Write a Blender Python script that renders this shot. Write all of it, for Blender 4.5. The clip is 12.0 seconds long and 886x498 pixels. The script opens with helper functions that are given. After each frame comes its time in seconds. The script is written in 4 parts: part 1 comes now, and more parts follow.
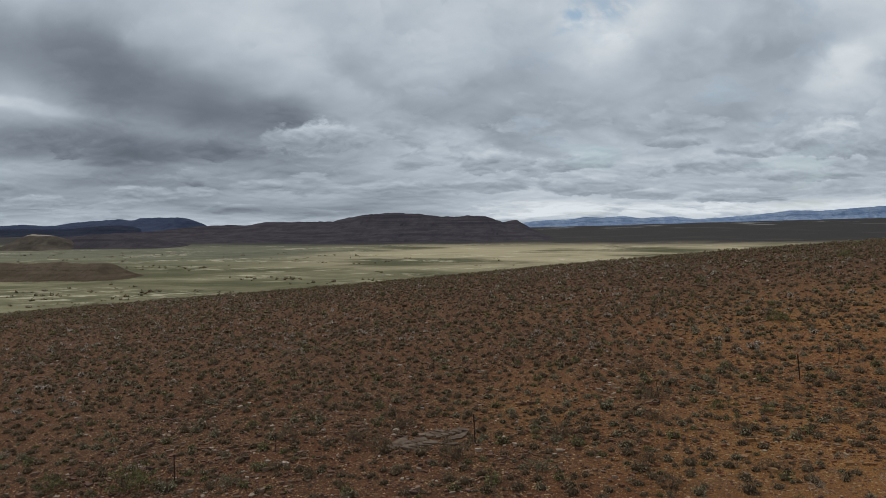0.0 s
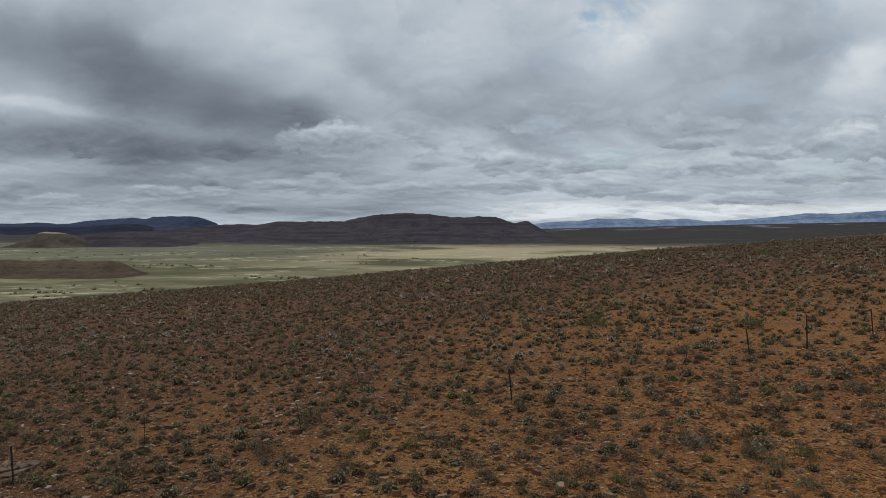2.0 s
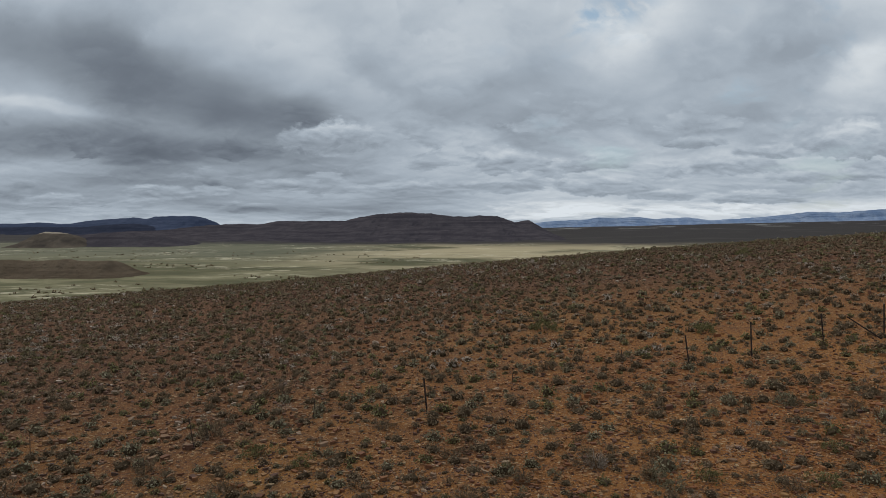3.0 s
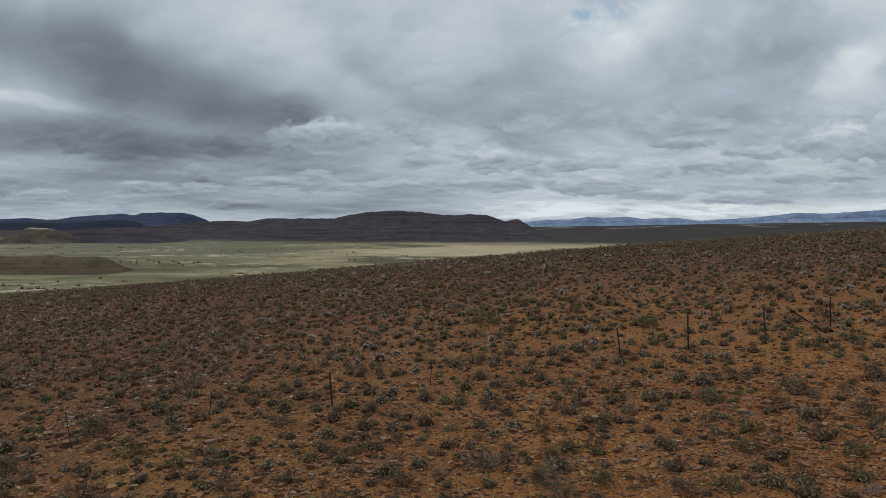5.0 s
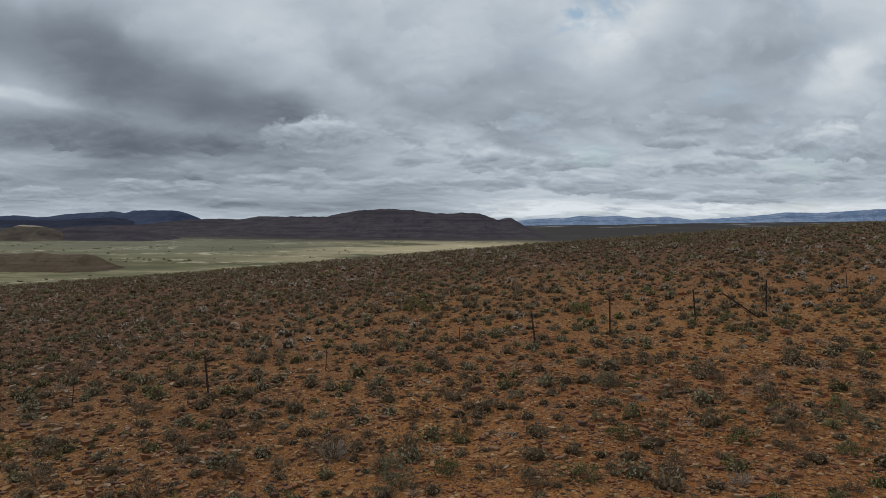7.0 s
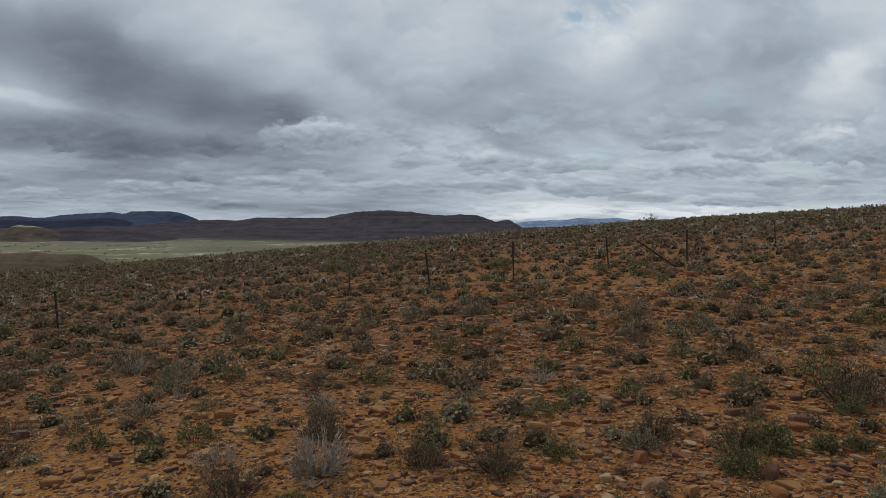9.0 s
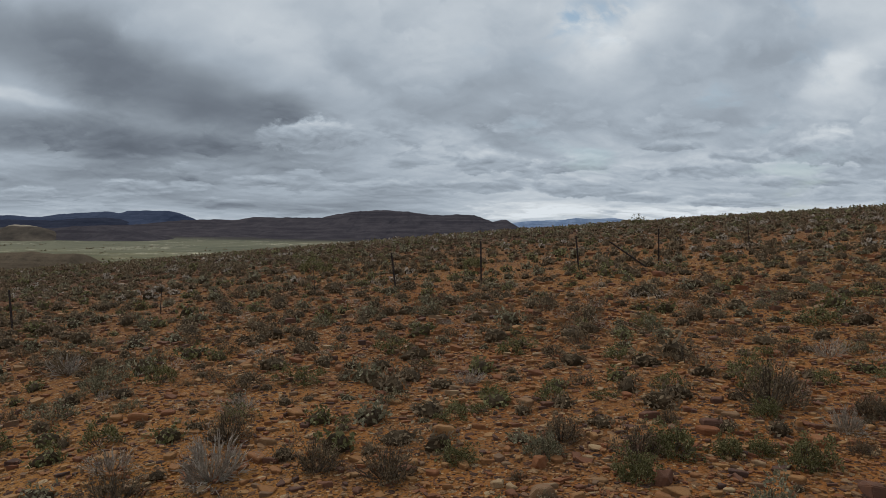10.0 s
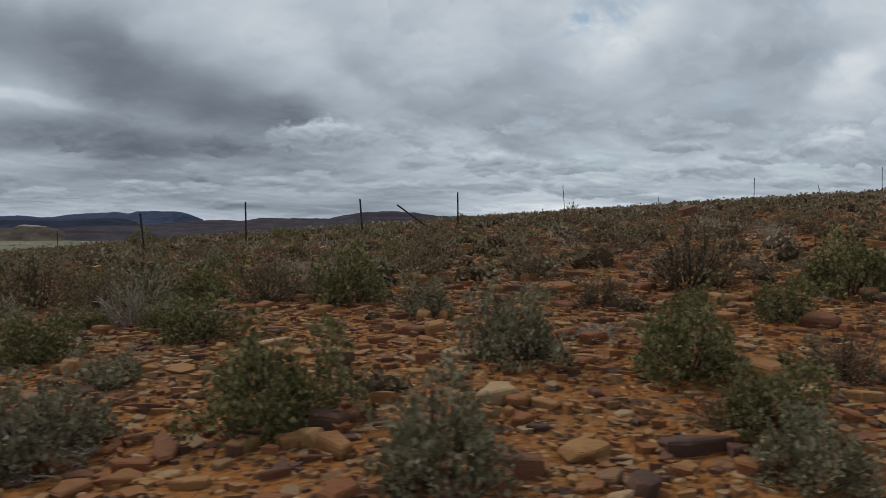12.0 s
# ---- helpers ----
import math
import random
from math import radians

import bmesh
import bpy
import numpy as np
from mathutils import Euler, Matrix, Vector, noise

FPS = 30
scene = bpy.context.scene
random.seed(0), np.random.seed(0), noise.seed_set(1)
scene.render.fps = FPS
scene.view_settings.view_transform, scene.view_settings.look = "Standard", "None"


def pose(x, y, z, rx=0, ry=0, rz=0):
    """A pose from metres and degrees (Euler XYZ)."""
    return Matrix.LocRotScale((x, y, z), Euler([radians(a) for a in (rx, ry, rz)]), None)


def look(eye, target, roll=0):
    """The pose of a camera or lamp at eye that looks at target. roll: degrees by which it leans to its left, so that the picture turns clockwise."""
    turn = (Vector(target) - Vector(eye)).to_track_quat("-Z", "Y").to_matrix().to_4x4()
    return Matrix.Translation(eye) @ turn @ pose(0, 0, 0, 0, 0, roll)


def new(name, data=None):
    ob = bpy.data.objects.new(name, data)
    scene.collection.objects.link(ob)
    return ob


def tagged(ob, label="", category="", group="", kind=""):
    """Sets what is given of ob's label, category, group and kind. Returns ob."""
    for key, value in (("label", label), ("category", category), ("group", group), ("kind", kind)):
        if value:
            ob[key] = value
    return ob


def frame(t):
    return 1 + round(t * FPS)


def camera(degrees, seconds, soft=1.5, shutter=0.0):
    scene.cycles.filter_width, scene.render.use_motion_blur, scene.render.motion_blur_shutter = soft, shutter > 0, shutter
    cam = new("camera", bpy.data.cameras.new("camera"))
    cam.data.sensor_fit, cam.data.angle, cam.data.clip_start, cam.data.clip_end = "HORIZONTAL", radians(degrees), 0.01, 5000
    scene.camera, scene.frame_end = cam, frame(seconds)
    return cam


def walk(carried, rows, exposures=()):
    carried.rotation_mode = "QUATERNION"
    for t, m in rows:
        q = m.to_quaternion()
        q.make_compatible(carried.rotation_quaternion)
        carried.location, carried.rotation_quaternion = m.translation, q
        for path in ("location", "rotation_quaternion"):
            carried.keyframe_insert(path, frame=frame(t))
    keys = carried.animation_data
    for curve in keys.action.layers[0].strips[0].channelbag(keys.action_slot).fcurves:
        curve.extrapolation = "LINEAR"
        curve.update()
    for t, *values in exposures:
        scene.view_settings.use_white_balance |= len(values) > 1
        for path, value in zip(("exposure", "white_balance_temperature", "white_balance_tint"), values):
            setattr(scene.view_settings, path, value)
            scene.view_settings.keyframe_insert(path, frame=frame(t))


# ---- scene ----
cam = camera(63.9, 12.0, soft=0.5, shutter=0.05)
PATH = [
    (0, (-0.298, -0.937, 9.814), (-0.288, 1.062, 9.742), -0.20),
    (0.1, (0.561, -0.498, 9.745), (0.570, 1.501, 9.673), -0.18),
    (0.25, (1.838, 0.153, 9.642), (1.845, 2.151, 9.570), -0.16),
    (0.5, (3.892, 1.180, 9.483), (3.896, 3.178, 9.411), -0.10),
    (0.75, (5.801, 2.095, 9.349), (5.803, 4.093, 9.278), 0.00),
    (1, (7.642, 2.965, 9.219), (7.641, 4.964, 9.149), 0.10),
    (1.25, (9.491, 3.855, 9.048), (9.485, 5.854, 8.979), 0.17),
    (1.5, (11.290, 4.730, 8.919), (11.278, 6.729, 8.851), 0.20),
    (1.75, (13.057, 5.603, 8.887), (13.037, 7.602, 8.818), 0.20),
    (2, (14.642, 6.392, 8.882), (14.615, 8.391, 8.812), 0.20),
    (2.25, (15.887, 7.012, 8.917), (15.859, 9.010, 8.846), 0.15),
    (2.5, (16.835, 7.492, 8.952), (16.806, 9.490, 8.881), 0.10),
    (2.75, (17.414, 7.799, 8.952), (17.383, 9.797, 8.880), 0.10),
    (3, (17.809, 8.038, 8.950), (17.777, 10.036, 8.878), 0.10),
    (3.2, (18.128, 8.261, 8.827), (18.100, 10.259, 8.754), 0.20),
    (3.6, (18.777, 8.659, 8.705), (18.755, 10.657, 8.631), 0.35),
    (4, (19.414, 8.998, 8.685), (19.397, 10.997, 8.611), 0.44),
    (4.4, (19.961, 9.293, 8.668), (19.948, 11.292, 8.593), 0.49),
    (4.8, (20.338, 9.559, 8.552), (20.331, 11.558, 8.477), 0.50),
    (5, (20.453, 9.683, 8.445), (20.450, 11.682, 8.369), 0.50),
    (5.25, (20.761, 9.915, 8.183), (20.762, 11.913, 8.107), 0.45),
    (5.5, (21.246, 10.214, 7.905), (21.250, 12.212, 7.829), 0.40),
    (5.75, (21.995, 10.603, 7.710), (22.001, 12.601, 7.634), 0.40),
    (6, (22.738, 10.970, 7.619), (22.746, 12.969, 7.543), 0.40),
    (6.25, (23.210, 11.192, 7.636), (23.220, 13.191, 7.558), 0.40),
    (6.5, (23.490, 11.333, 7.664), (23.503, 13.332, 7.584), 0.40),
    (6.7, (23.570, 11.408, 7.682), (23.585, 13.407, 7.601), 0.50),
    (7.1, (23.692, 11.534, 7.619), (23.708, 13.533, 7.540), 0.69),
    (7.5, (23.830, 11.653, 7.417), (23.845, 13.652, 7.342), 0.85),
    (7.9, (24.177, 11.838, 7.054), (24.192, 13.837, 6.982), 0.96),
    (8.3, (24.928, 12.162, 6.508), (24.944, 14.161, 6.438), 1.00),
    (8.5, (25.502, 12.385, 6.164), (25.520, 14.384, 6.091), 0.90),
    (8.75, (26.432, 12.669, 5.766), (26.451, 14.667, 5.692), 0.82),
    (9, (27.301, 12.903, 5.564), (27.321, 14.901, 5.490), 0.80),
    (9.25, (27.796, 13.021, 5.567), (27.820, 15.020, 5.493), 0.80),
    (9.5, (28.094, 13.080, 5.571), (28.122, 15.079, 5.496), 0.80),
    (9.75, (28.210, 13.103, 5.569), (28.238, 15.101, 5.494), 0.85),
    (10, (28.324, 13.124, 5.551), (28.352, 15.122, 5.477), 0.90),
    (10.25, (28.623, 13.190, 5.382), (28.650, 15.188, 5.308), 0.90),
    (10.5, (29.101, 13.291, 5.130), (29.126, 15.289, 5.057), 0.90),
    (10.75, (29.837, 13.442, 4.940), (29.860, 15.440, 4.867), 0.85),
    (11, (30.766, 13.621, 4.773), (30.788, 15.619, 4.700), 0.80),
    (11.25, (31.846, 13.797, 4.644), (31.865, 15.795, 4.571), 0.90),
    (11.5, (33.095, 14.012, 4.534), (33.112, 16.010, 4.461), 1.00),
    (11.6, (33.641, 14.124, 4.488), (33.657, 16.123, 4.415), 1.00),
    (11.7, (34.219, 14.238, 4.447), (34.235, 16.237, 4.373), 1.00),
    (11.8, (34.844, 14.340, 4.415), (34.857, 16.339, 4.342), 1.00),
    (11.9, (35.506, 14.436, 4.390), (35.515, 16.435, 4.318), 1.00),
    (12, (36.187, 14.528, 4.369), (36.191, 16.527, 4.298), 1.00),
]
walk(cam, [(t, look(eye, target, roll)) for t, eye, target, roll in PATH])


# ---- world, sun ----
SUN_EL, SUN_AZ = 48.0, 310.0     # elevation and compass turn of the veiled sun


class Nodes:
    """Short hand for node trees."""
    def __init__(self, tree):
        self.tree = tree

    def add(self, kind, **settings):
        n = self.tree.nodes.new(kind)
        for key, value in settings.items():
            setattr(n, key, value)
        return n

    def put(self, socket, value):
        if isinstance(value, bpy.types.NodeSocket):
            self.tree.links.new(value, socket)
        elif value is not None:
            socket.default_value = value

    def math(self, op, a, b=None, c=None, clamp=False):
        n = self.add("ShaderNodeMath", operation=op, use_clamp=clamp)
        for k, v in enumerate((a, b, c)):
            self.put(n.inputs[k], v)
        return n.outputs[0]

    def vec(self, op, a, b=None):
        n = self.add("ShaderNodeVectorMath", operation=op)
        self.put(n.inputs[0], a)
        self.put(n.inputs[1], b)
        return n.outputs[0]

    def xyz(self, v):
        n = self.add("ShaderNodeSeparateXYZ")
        self.put(n.inputs[0], v)
        return n.outputs

    def combine(self, x, y, z=0.0):
        n = self.add("ShaderNodeCombineXYZ")
        for k, v in enumerate((x, y, z)):
            self.put(n.inputs[k], v)
        return n.outputs[0]

    def noise(self, v, scale, detail=4.0, rough=0.55, distortion=0.0, colour=False):
        n = self.add("ShaderNodeTexNoise")
        self.put(n.inputs["Vector"], v)
        n.inputs["Scale"].default_value = scale
        n.inputs["Detail"].default_value = detail
        n.inputs["Roughness"].default_value = rough
        n.inputs["Distortion"].default_value = distortion
        return n.outputs["Color" if colour else "Fac"]

    def voronoi(self, v, scale, out="Distance", feature="F1"):
        n = self.add("ShaderNodeTexVoronoi", feature=feature)
        self.put(n.inputs["Vector"], v)
        n.inputs["Scale"].default_value = scale
        return n.outputs[out]

    def ramp(self, fac, stops, smooth=False):
        n = self.add("ShaderNodeValToRGB")
        self.put(n.inputs[0], fac)
        r = n.color_ramp
        r.interpolation = "EASE" if smooth else "LINEAR"
        while len(r.elements) < len(stops):
            r.elements.new(0.5)
        for e, (at, c) in zip(r.elements, stops):
            e.position = at
            e.color = (c, c, c, 1) if isinstance(c, (int, float)) else (*c, 1)
        return n.outputs[0]

    def mix(self, fac, a, b, blend="MIX"):
        n = self.add("ShaderNodeMix", data_type="RGBA", blend_type=blend)
        self.put(n.inputs[0], fac)
        for k, v in ((6, a), (7, b)):
            self.put(n.inputs[k], (*v, 1) if isinstance(v, tuple) else v)
        return n.outputs[2]

    def step(self, v, lo, hi):
        n = self.add("ShaderNodeMapRange", interpolation_type="SMOOTHSTEP")
        self.put(n.inputs[0], v)
        n.inputs[1].default_value, n.inputs[2].default_value = lo, hi
        return n.outputs[0]

    def bump(self, height, strength, distance, normal=None):
        n = self.add("ShaderNodeBump")
        self.put(n.inputs["Height"], height)
        n.inputs["Strength"].default_value = strength
        n.inputs["Distance"].default_value = distance
        self.put(n.inputs["Normal"], normal)
        return n.outputs[0]


# soft cloud masses, in theodolite units: middle, half width and height, slope in degrees, how much lighter or darker
MASSES = [
    (190, 128, 330, 70, -13, -0.80), (430, 205, 120, 38, -12, -0.42), (110, 250, 320, 34, -4, -0.74), (330, 270, 150, 20, -3, -0.30),
    (55, 184, 130, 11, -7, 0.30), (520, 80, 190, 40, -14, 0.10), (760, 190, 270, 18, 2, -0.14), (880, 150, 55, 26, 10, -0.20),
    (1300, 85, 240, 42, 16, -0.16), (1545, 90, 100, 40, 30, 0.30), (1120, 50, 120, 44, 20, 0.28), (1250, 366, 420, 13, 0, 0.36),
    (560, 369, 190, 11, 0, -0.52), (930, 378, 110, 10, 0, 0.42), (150, 338, 300, 34, 0, -0.46), (1450, 20, 160, 40, 10, 0.18),
]
# heaped clouds: middle and base, half width, height, how bright its top is
HEAPS = [
    (565, 252, 105, 40, 0.66), (1480, 264, 88, 52, 0.66), (1195, 253, 62, 20, 0.46), (1330, 272, 72, 24, 0.47), (880, 292, 75, 34, 0.60), (1050, 332, 95, 34, 0.56),
    (1040, 291, 62, 26, 0.58), (1280, 296, 90, 24, 0.56), (1440, 314, 130, 18, 0.52), (850, 332, 85, 22, 0.50), (240, 346, 78, 22, 0.44), (355, 340, 48, 15, 0.50),
    (75, 362, 85, 20, 0.45), (700, 334, 85, 20, 0.52), (1320, 352, 85, 18, 0.60), (470, 330, 70, 16, 0.46), (1150, 346, 70, 14, 0.58),
]


def build_world():
    world = bpy.data.worlds.new("sky")
    scene.world = world
    world.use_nodes = True
    t = world.node_tree
    t.nodes.clear()
    g = Nodes(t)
    d = g.vec("NORMALIZE", g.add("ShaderNodeTexCoord").outputs["Generated"])
    x, y, z = g.xyz(d)
    up = g.math("MAXIMUM", z, 0.0)
    ahead = g.math("MAXIMUM", g.math("ABSOLUTE", y), 0.25)
    bearing, height = g.math("DIVIDE", x, ahead), g.math("DIVIDE", up, ahead)
    # the deck, foreshortened towards the horizon
    lift = g.math("ADD", height, 0.06)
    deck = g.combine(g.math("MULTIPLY", bearing, 7.5), g.math("MULTIPLY", g.math("LOGARITHM", lift, math.e), 3.3))
    near_horizon = g.step(height, 0.20, 0.08)
    stir = g.vec("SUBTRACT", g.noise(deck, 1.3, 6.0, 0.52, colour=True), (0.5, 0.5, 0.5))
    base = g.vec("ADD", deck, g.vec("MULTIPLY", stir, (0.55, 0.55, 0.0)))

    def layer(scale, shift, rise, detail, rough_):
        """A broken layer: its thickness, and the light on the upper side of its lumps."""
        p = g.vec("ADD", base, shift)
        here = g.noise(p, scale, detail, rough_)
        return here, g.math("SUBTRACT", here, g.noise(g.vec("ADD", p, (0.0, rise, 0.0)), scale, detail, rough_))

    def clumps(scale, shift, rise):
        """Rounded heaps side by side: their thickness, and the light on their upper side."""
        def heap(p):
            n = g.add("ShaderNodeTexVoronoi", feature="SMOOTH_F1")
            g.put(n.inputs["Vector"], g.vec("MULTIPLY", p, (scale, scale, 0.0)))
            n.inputs["Scale"].default_value, n.inputs["Smoothness"].default_value, n.inputs["Detail"].default_value = 1.0, 0.6, 0.0
            knob = g.noise(p, 2.6 * scale, 5.0, 0.52)
            return g.math("MULTIPLY_ADD", n.outputs["Distance"], -0.42, g.math("MULTIPLY_ADD", knob, 0.62, 0.37))
        p = g.vec("ADD", g.vec("ADD", deck, shift), g.vec("MULTIPLY", stir, (0.5, 0.35, 0.0)))
        here = heap(p)
        return here, g.math("SUBTRACT", here, heap(g.vec("ADD", p, (0.0, rise, 0.0))))

    broad, broad_lit = layer(0.55, (1.3, 0.4, 0.0), 0.34, 6.0, 0.46)
    puff, puff_lit = clumps(1.15, (4.2, 7.9, 0.0), 0.22)
    shred, shred_lit = layer(3.0, (0.7, 2.2, 0.0), 0.09, 5.0, 0.52)
    light = g.math("MULTIPLY_ADD", broad, -0.40, 0.71)
    thick = g.math("ADD", g.math("MULTIPLY_ADD", broad_lit, 0.65, 0.415), g.math("MULTIPLY", g.math("SUBTRACT", 0.55, broad), 0.5))

    def over(low, high, fac):
        n = g.add("ShaderNodeMix")
        for socket, value in ((n.inputs[0], fac), (n.inputs[2], low), (n.inputs[3], high)):
            g.put(socket, value)
        return n.outputs[0]

    light = over(light, thick, g.step(broad, 0.44, 0.58))
    clump = g.math("ADD", g.math("MULTIPLY_ADD", puff_lit, 0.85, 0.43), g.math("MULTIPLY", g.math("SUBTRACT", 0.55, puff), 0.5))
    light = over(light, clump, g.math("MULTIPLY", g.step(puff, 0.47, 0.56), g.math("MULTIPLY_ADD", near_horizon, 0.62, 0.26)))
    light = g.math("MULTIPLY_ADD", shred_lit, g.math("MULTIPLY_ADD", near_horizon, 0.20, 0.06), light)

    # the great masses, with frayed edges
    fray = g.xyz(g.vec("SUBTRACT", g.noise(deck, 0.8, 3.5, 0.45, colour=True), (0.5, 0.5, 0.5)))
    u = g.math("MULTIPLY_ADD", fray[0], 0.20, bearing)
    v = g.math("ADD", height, g.math("MULTIPLY", fray[1], g.math("MULTIPLY_ADD", height, 0.24, 0.012)))
    stops = None
    for px, py, su, sv, slope, amp in MASSES:
        du, dv = g.math("SUBTRACT", u, (px - 784) / 1257 + 0.002), g.math("SUBTRACT", v, (393 - py) / 1257)
        c, s_ = math.cos(radians(slope)) * 1257, math.sin(radians(slope)) * 1257
        a = g.math("MULTIPLY_ADD", du, c / su, g.math("MULTIPLY", dv, s_ / su))
        b = g.math("MULTIPLY_ADD", dv, c / sv, g.math("MULTIPLY", du, -s_ / sv))
        r2 = g.math("MULTIPLY_ADD", a, a, g.math("MULTIPLY", b, b))
        bell = g.math("DIVIDE", amp, g.math("MULTIPLY_ADD", r2, r2, 1.0))
        stops = bell if stops is None else g.math("ADD", stops, bell)
    light = g.math("MULTIPLY", light, g.math("EXPONENT", stops))

    # heaped clouds with lit rounded tops over flat grey bases
    knobs = g.xyz(g.vec("SUBTRACT", g.noise(g.vec("MULTIPLY", g.combine(bearing, height), (24.0, 40.0, 1.0)), 1.0, 5.0, 0.55, colour=True), (0.5, 0.5, 0.5)))
    for px, py, su, sv, top in HEAPS:
        du = g.math("MULTIPLY_ADD", g.math("SUBTRACT", bearing, (px - 784) / 1257 + 0.002), 1257 / su, g.math("MULTIPLY", knobs[0], 1.3))
        dv = g.math("MULTIPLY_ADD", g.math("SUBTRACT", height, (393 - py) / 1257), 1257 / sv, g.math("MULTIPLY", knobs[1], 1.5))
        below = g.math("MULTIPLY", g.math("MINIMUM", dv, 0.0), 2.6)
        out = g.math("MULTIPLY_ADD", du, du, g.math("MULTIPLY_ADD", dv, dv, g.math("MULTIPLY", below, below)))
        cover = g.math("MULTIPLY", g.step(out, 1.10, 0.50), 0.82)
        tone = g.math("MULTIPLY_ADD", g.step(g.math("MULTIPLY_ADD", knobs[1], -0.6, dv), 0.05, 0.95), top - 0.345, 0.345)
        tone = g.math("MULTIPLY_ADD", shred_lit, 0.5, tone)
        light = over(light, tone, cover)
    light = g.math("MINIMUM", g.math("SMOOTH_MAX", light, 0.12, 0.08), 0.76)
    tint = g.ramp(light, [(0.10, (0.82, 0.97, 1.21)), (0.26, (0.86, 1.0, 1.17)), (0.42, (0.865, 1.0, 1.15)), (0.66, (0.93, 1.0, 1.06))])
    cloud = g.vec("MULTIPLY", tint, g.combine(light, light, light))
    air = g.add("ShaderNodeTexSky", sky_type="NISHITA", sun_disc=False)
    air.sun_elevation, air.sun_rotation = radians(SUN_EL), radians(SUN_AZ)
    blue = g.vec("ADD", g.vec("MULTIPLY", air.outputs[0], (0.06, 0.06, 0.06)), (0.17, 0.22, 0.24))
    gap = g.math("MULTIPLY", g.step(g.noise(g.vec("ADD", base, (3.1, 1.7, 0)), 0.8, 6.0, 0.55), 0.56, 0.70), g.math("MULTIPLY", g.step(bearing, -0.05, 0.25), 0.5))
    # the one clear rift, high up
    a = g.math("MULTIPLY_ADD", g.math("SUBTRACT", u, 0.222), 10.0, g.math("MULTIPLY", g.math("SUBTRACT", v, 0.288), 6.5))
    b = g.math("MULTIPLY_ADD", g.math("SUBTRACT", v, 0.288), 46.0, g.math("MULTIPLY", g.math("SUBTRACT", u, 0.222), -22.0))
    rift = g.math("EXPONENT", g.math("MULTIPLY", g.math("MULTIPLY_ADD", a, a, g.math("MULTIPLY", b, b)), -1.0))
    gap = g.math("MAXIMUM", gap, g.math("MULTIPLY", rift, g.step(shred, 0.62, 0.40)))
    out = g.add("ShaderNodeBackground")
    g.put(out.inputs[0], g.mix(gap, cloud, blue))
    out.inputs[1].default_value = 1.0
    g.put(g.add("ShaderNodeOutputWorld").inputs[0], out.outputs[0])


build_world()
sun = new("sun", bpy.data.lights.new("sun", "SUN"))
sun.data.energy, sun.data.angle, sun.data.color = 1.3, radians(10), (1.0, 0.94, 0.85)
a = radians(SUN_AZ)
sun.matrix_world = look(Vector((math.sin(a), math.cos(a), math.tan(radians(SUN_EL)))) * 100, (0, 0, 0))


# ---- materials ----
def material(name, build, rough=0.9, specular=0.15, sheer=0.0):
    m = bpy.data.materials.new(name)
    m.use_nodes = True
    t = m.node_tree
    t.nodes.clear()
    g = Nodes(t)
    shader = g.add("ShaderNodeBsdfPrincipled")
    shader.inputs["Roughness"].default_value = rough
    shader.inputs["Specular IOR Level"].default_value = specular
    colour, normal = build(g)
    g.put(shader.inputs["Base Color"], colour)
    if normal is not None:
        g.put(shader.inputs["Normal"], normal)
    surface = shader.outputs[0]
    if sheer:
        back, both_ = g.add("ShaderNodeBsdfTranslucent"), g.add("ShaderNodeMixShader")
        g.put(back.inputs["Color"], colour)
        for socket, value in ((both_.inputs[0], sheer), (both_.inputs[1], surface), (both_.inputs[2], back.outputs[0])):
            g.put(socket, value)
        surface = both_.outputs[0]
    g.put(g.add("ShaderNodeOutputMaterial").inputs[0], surface)
    return m


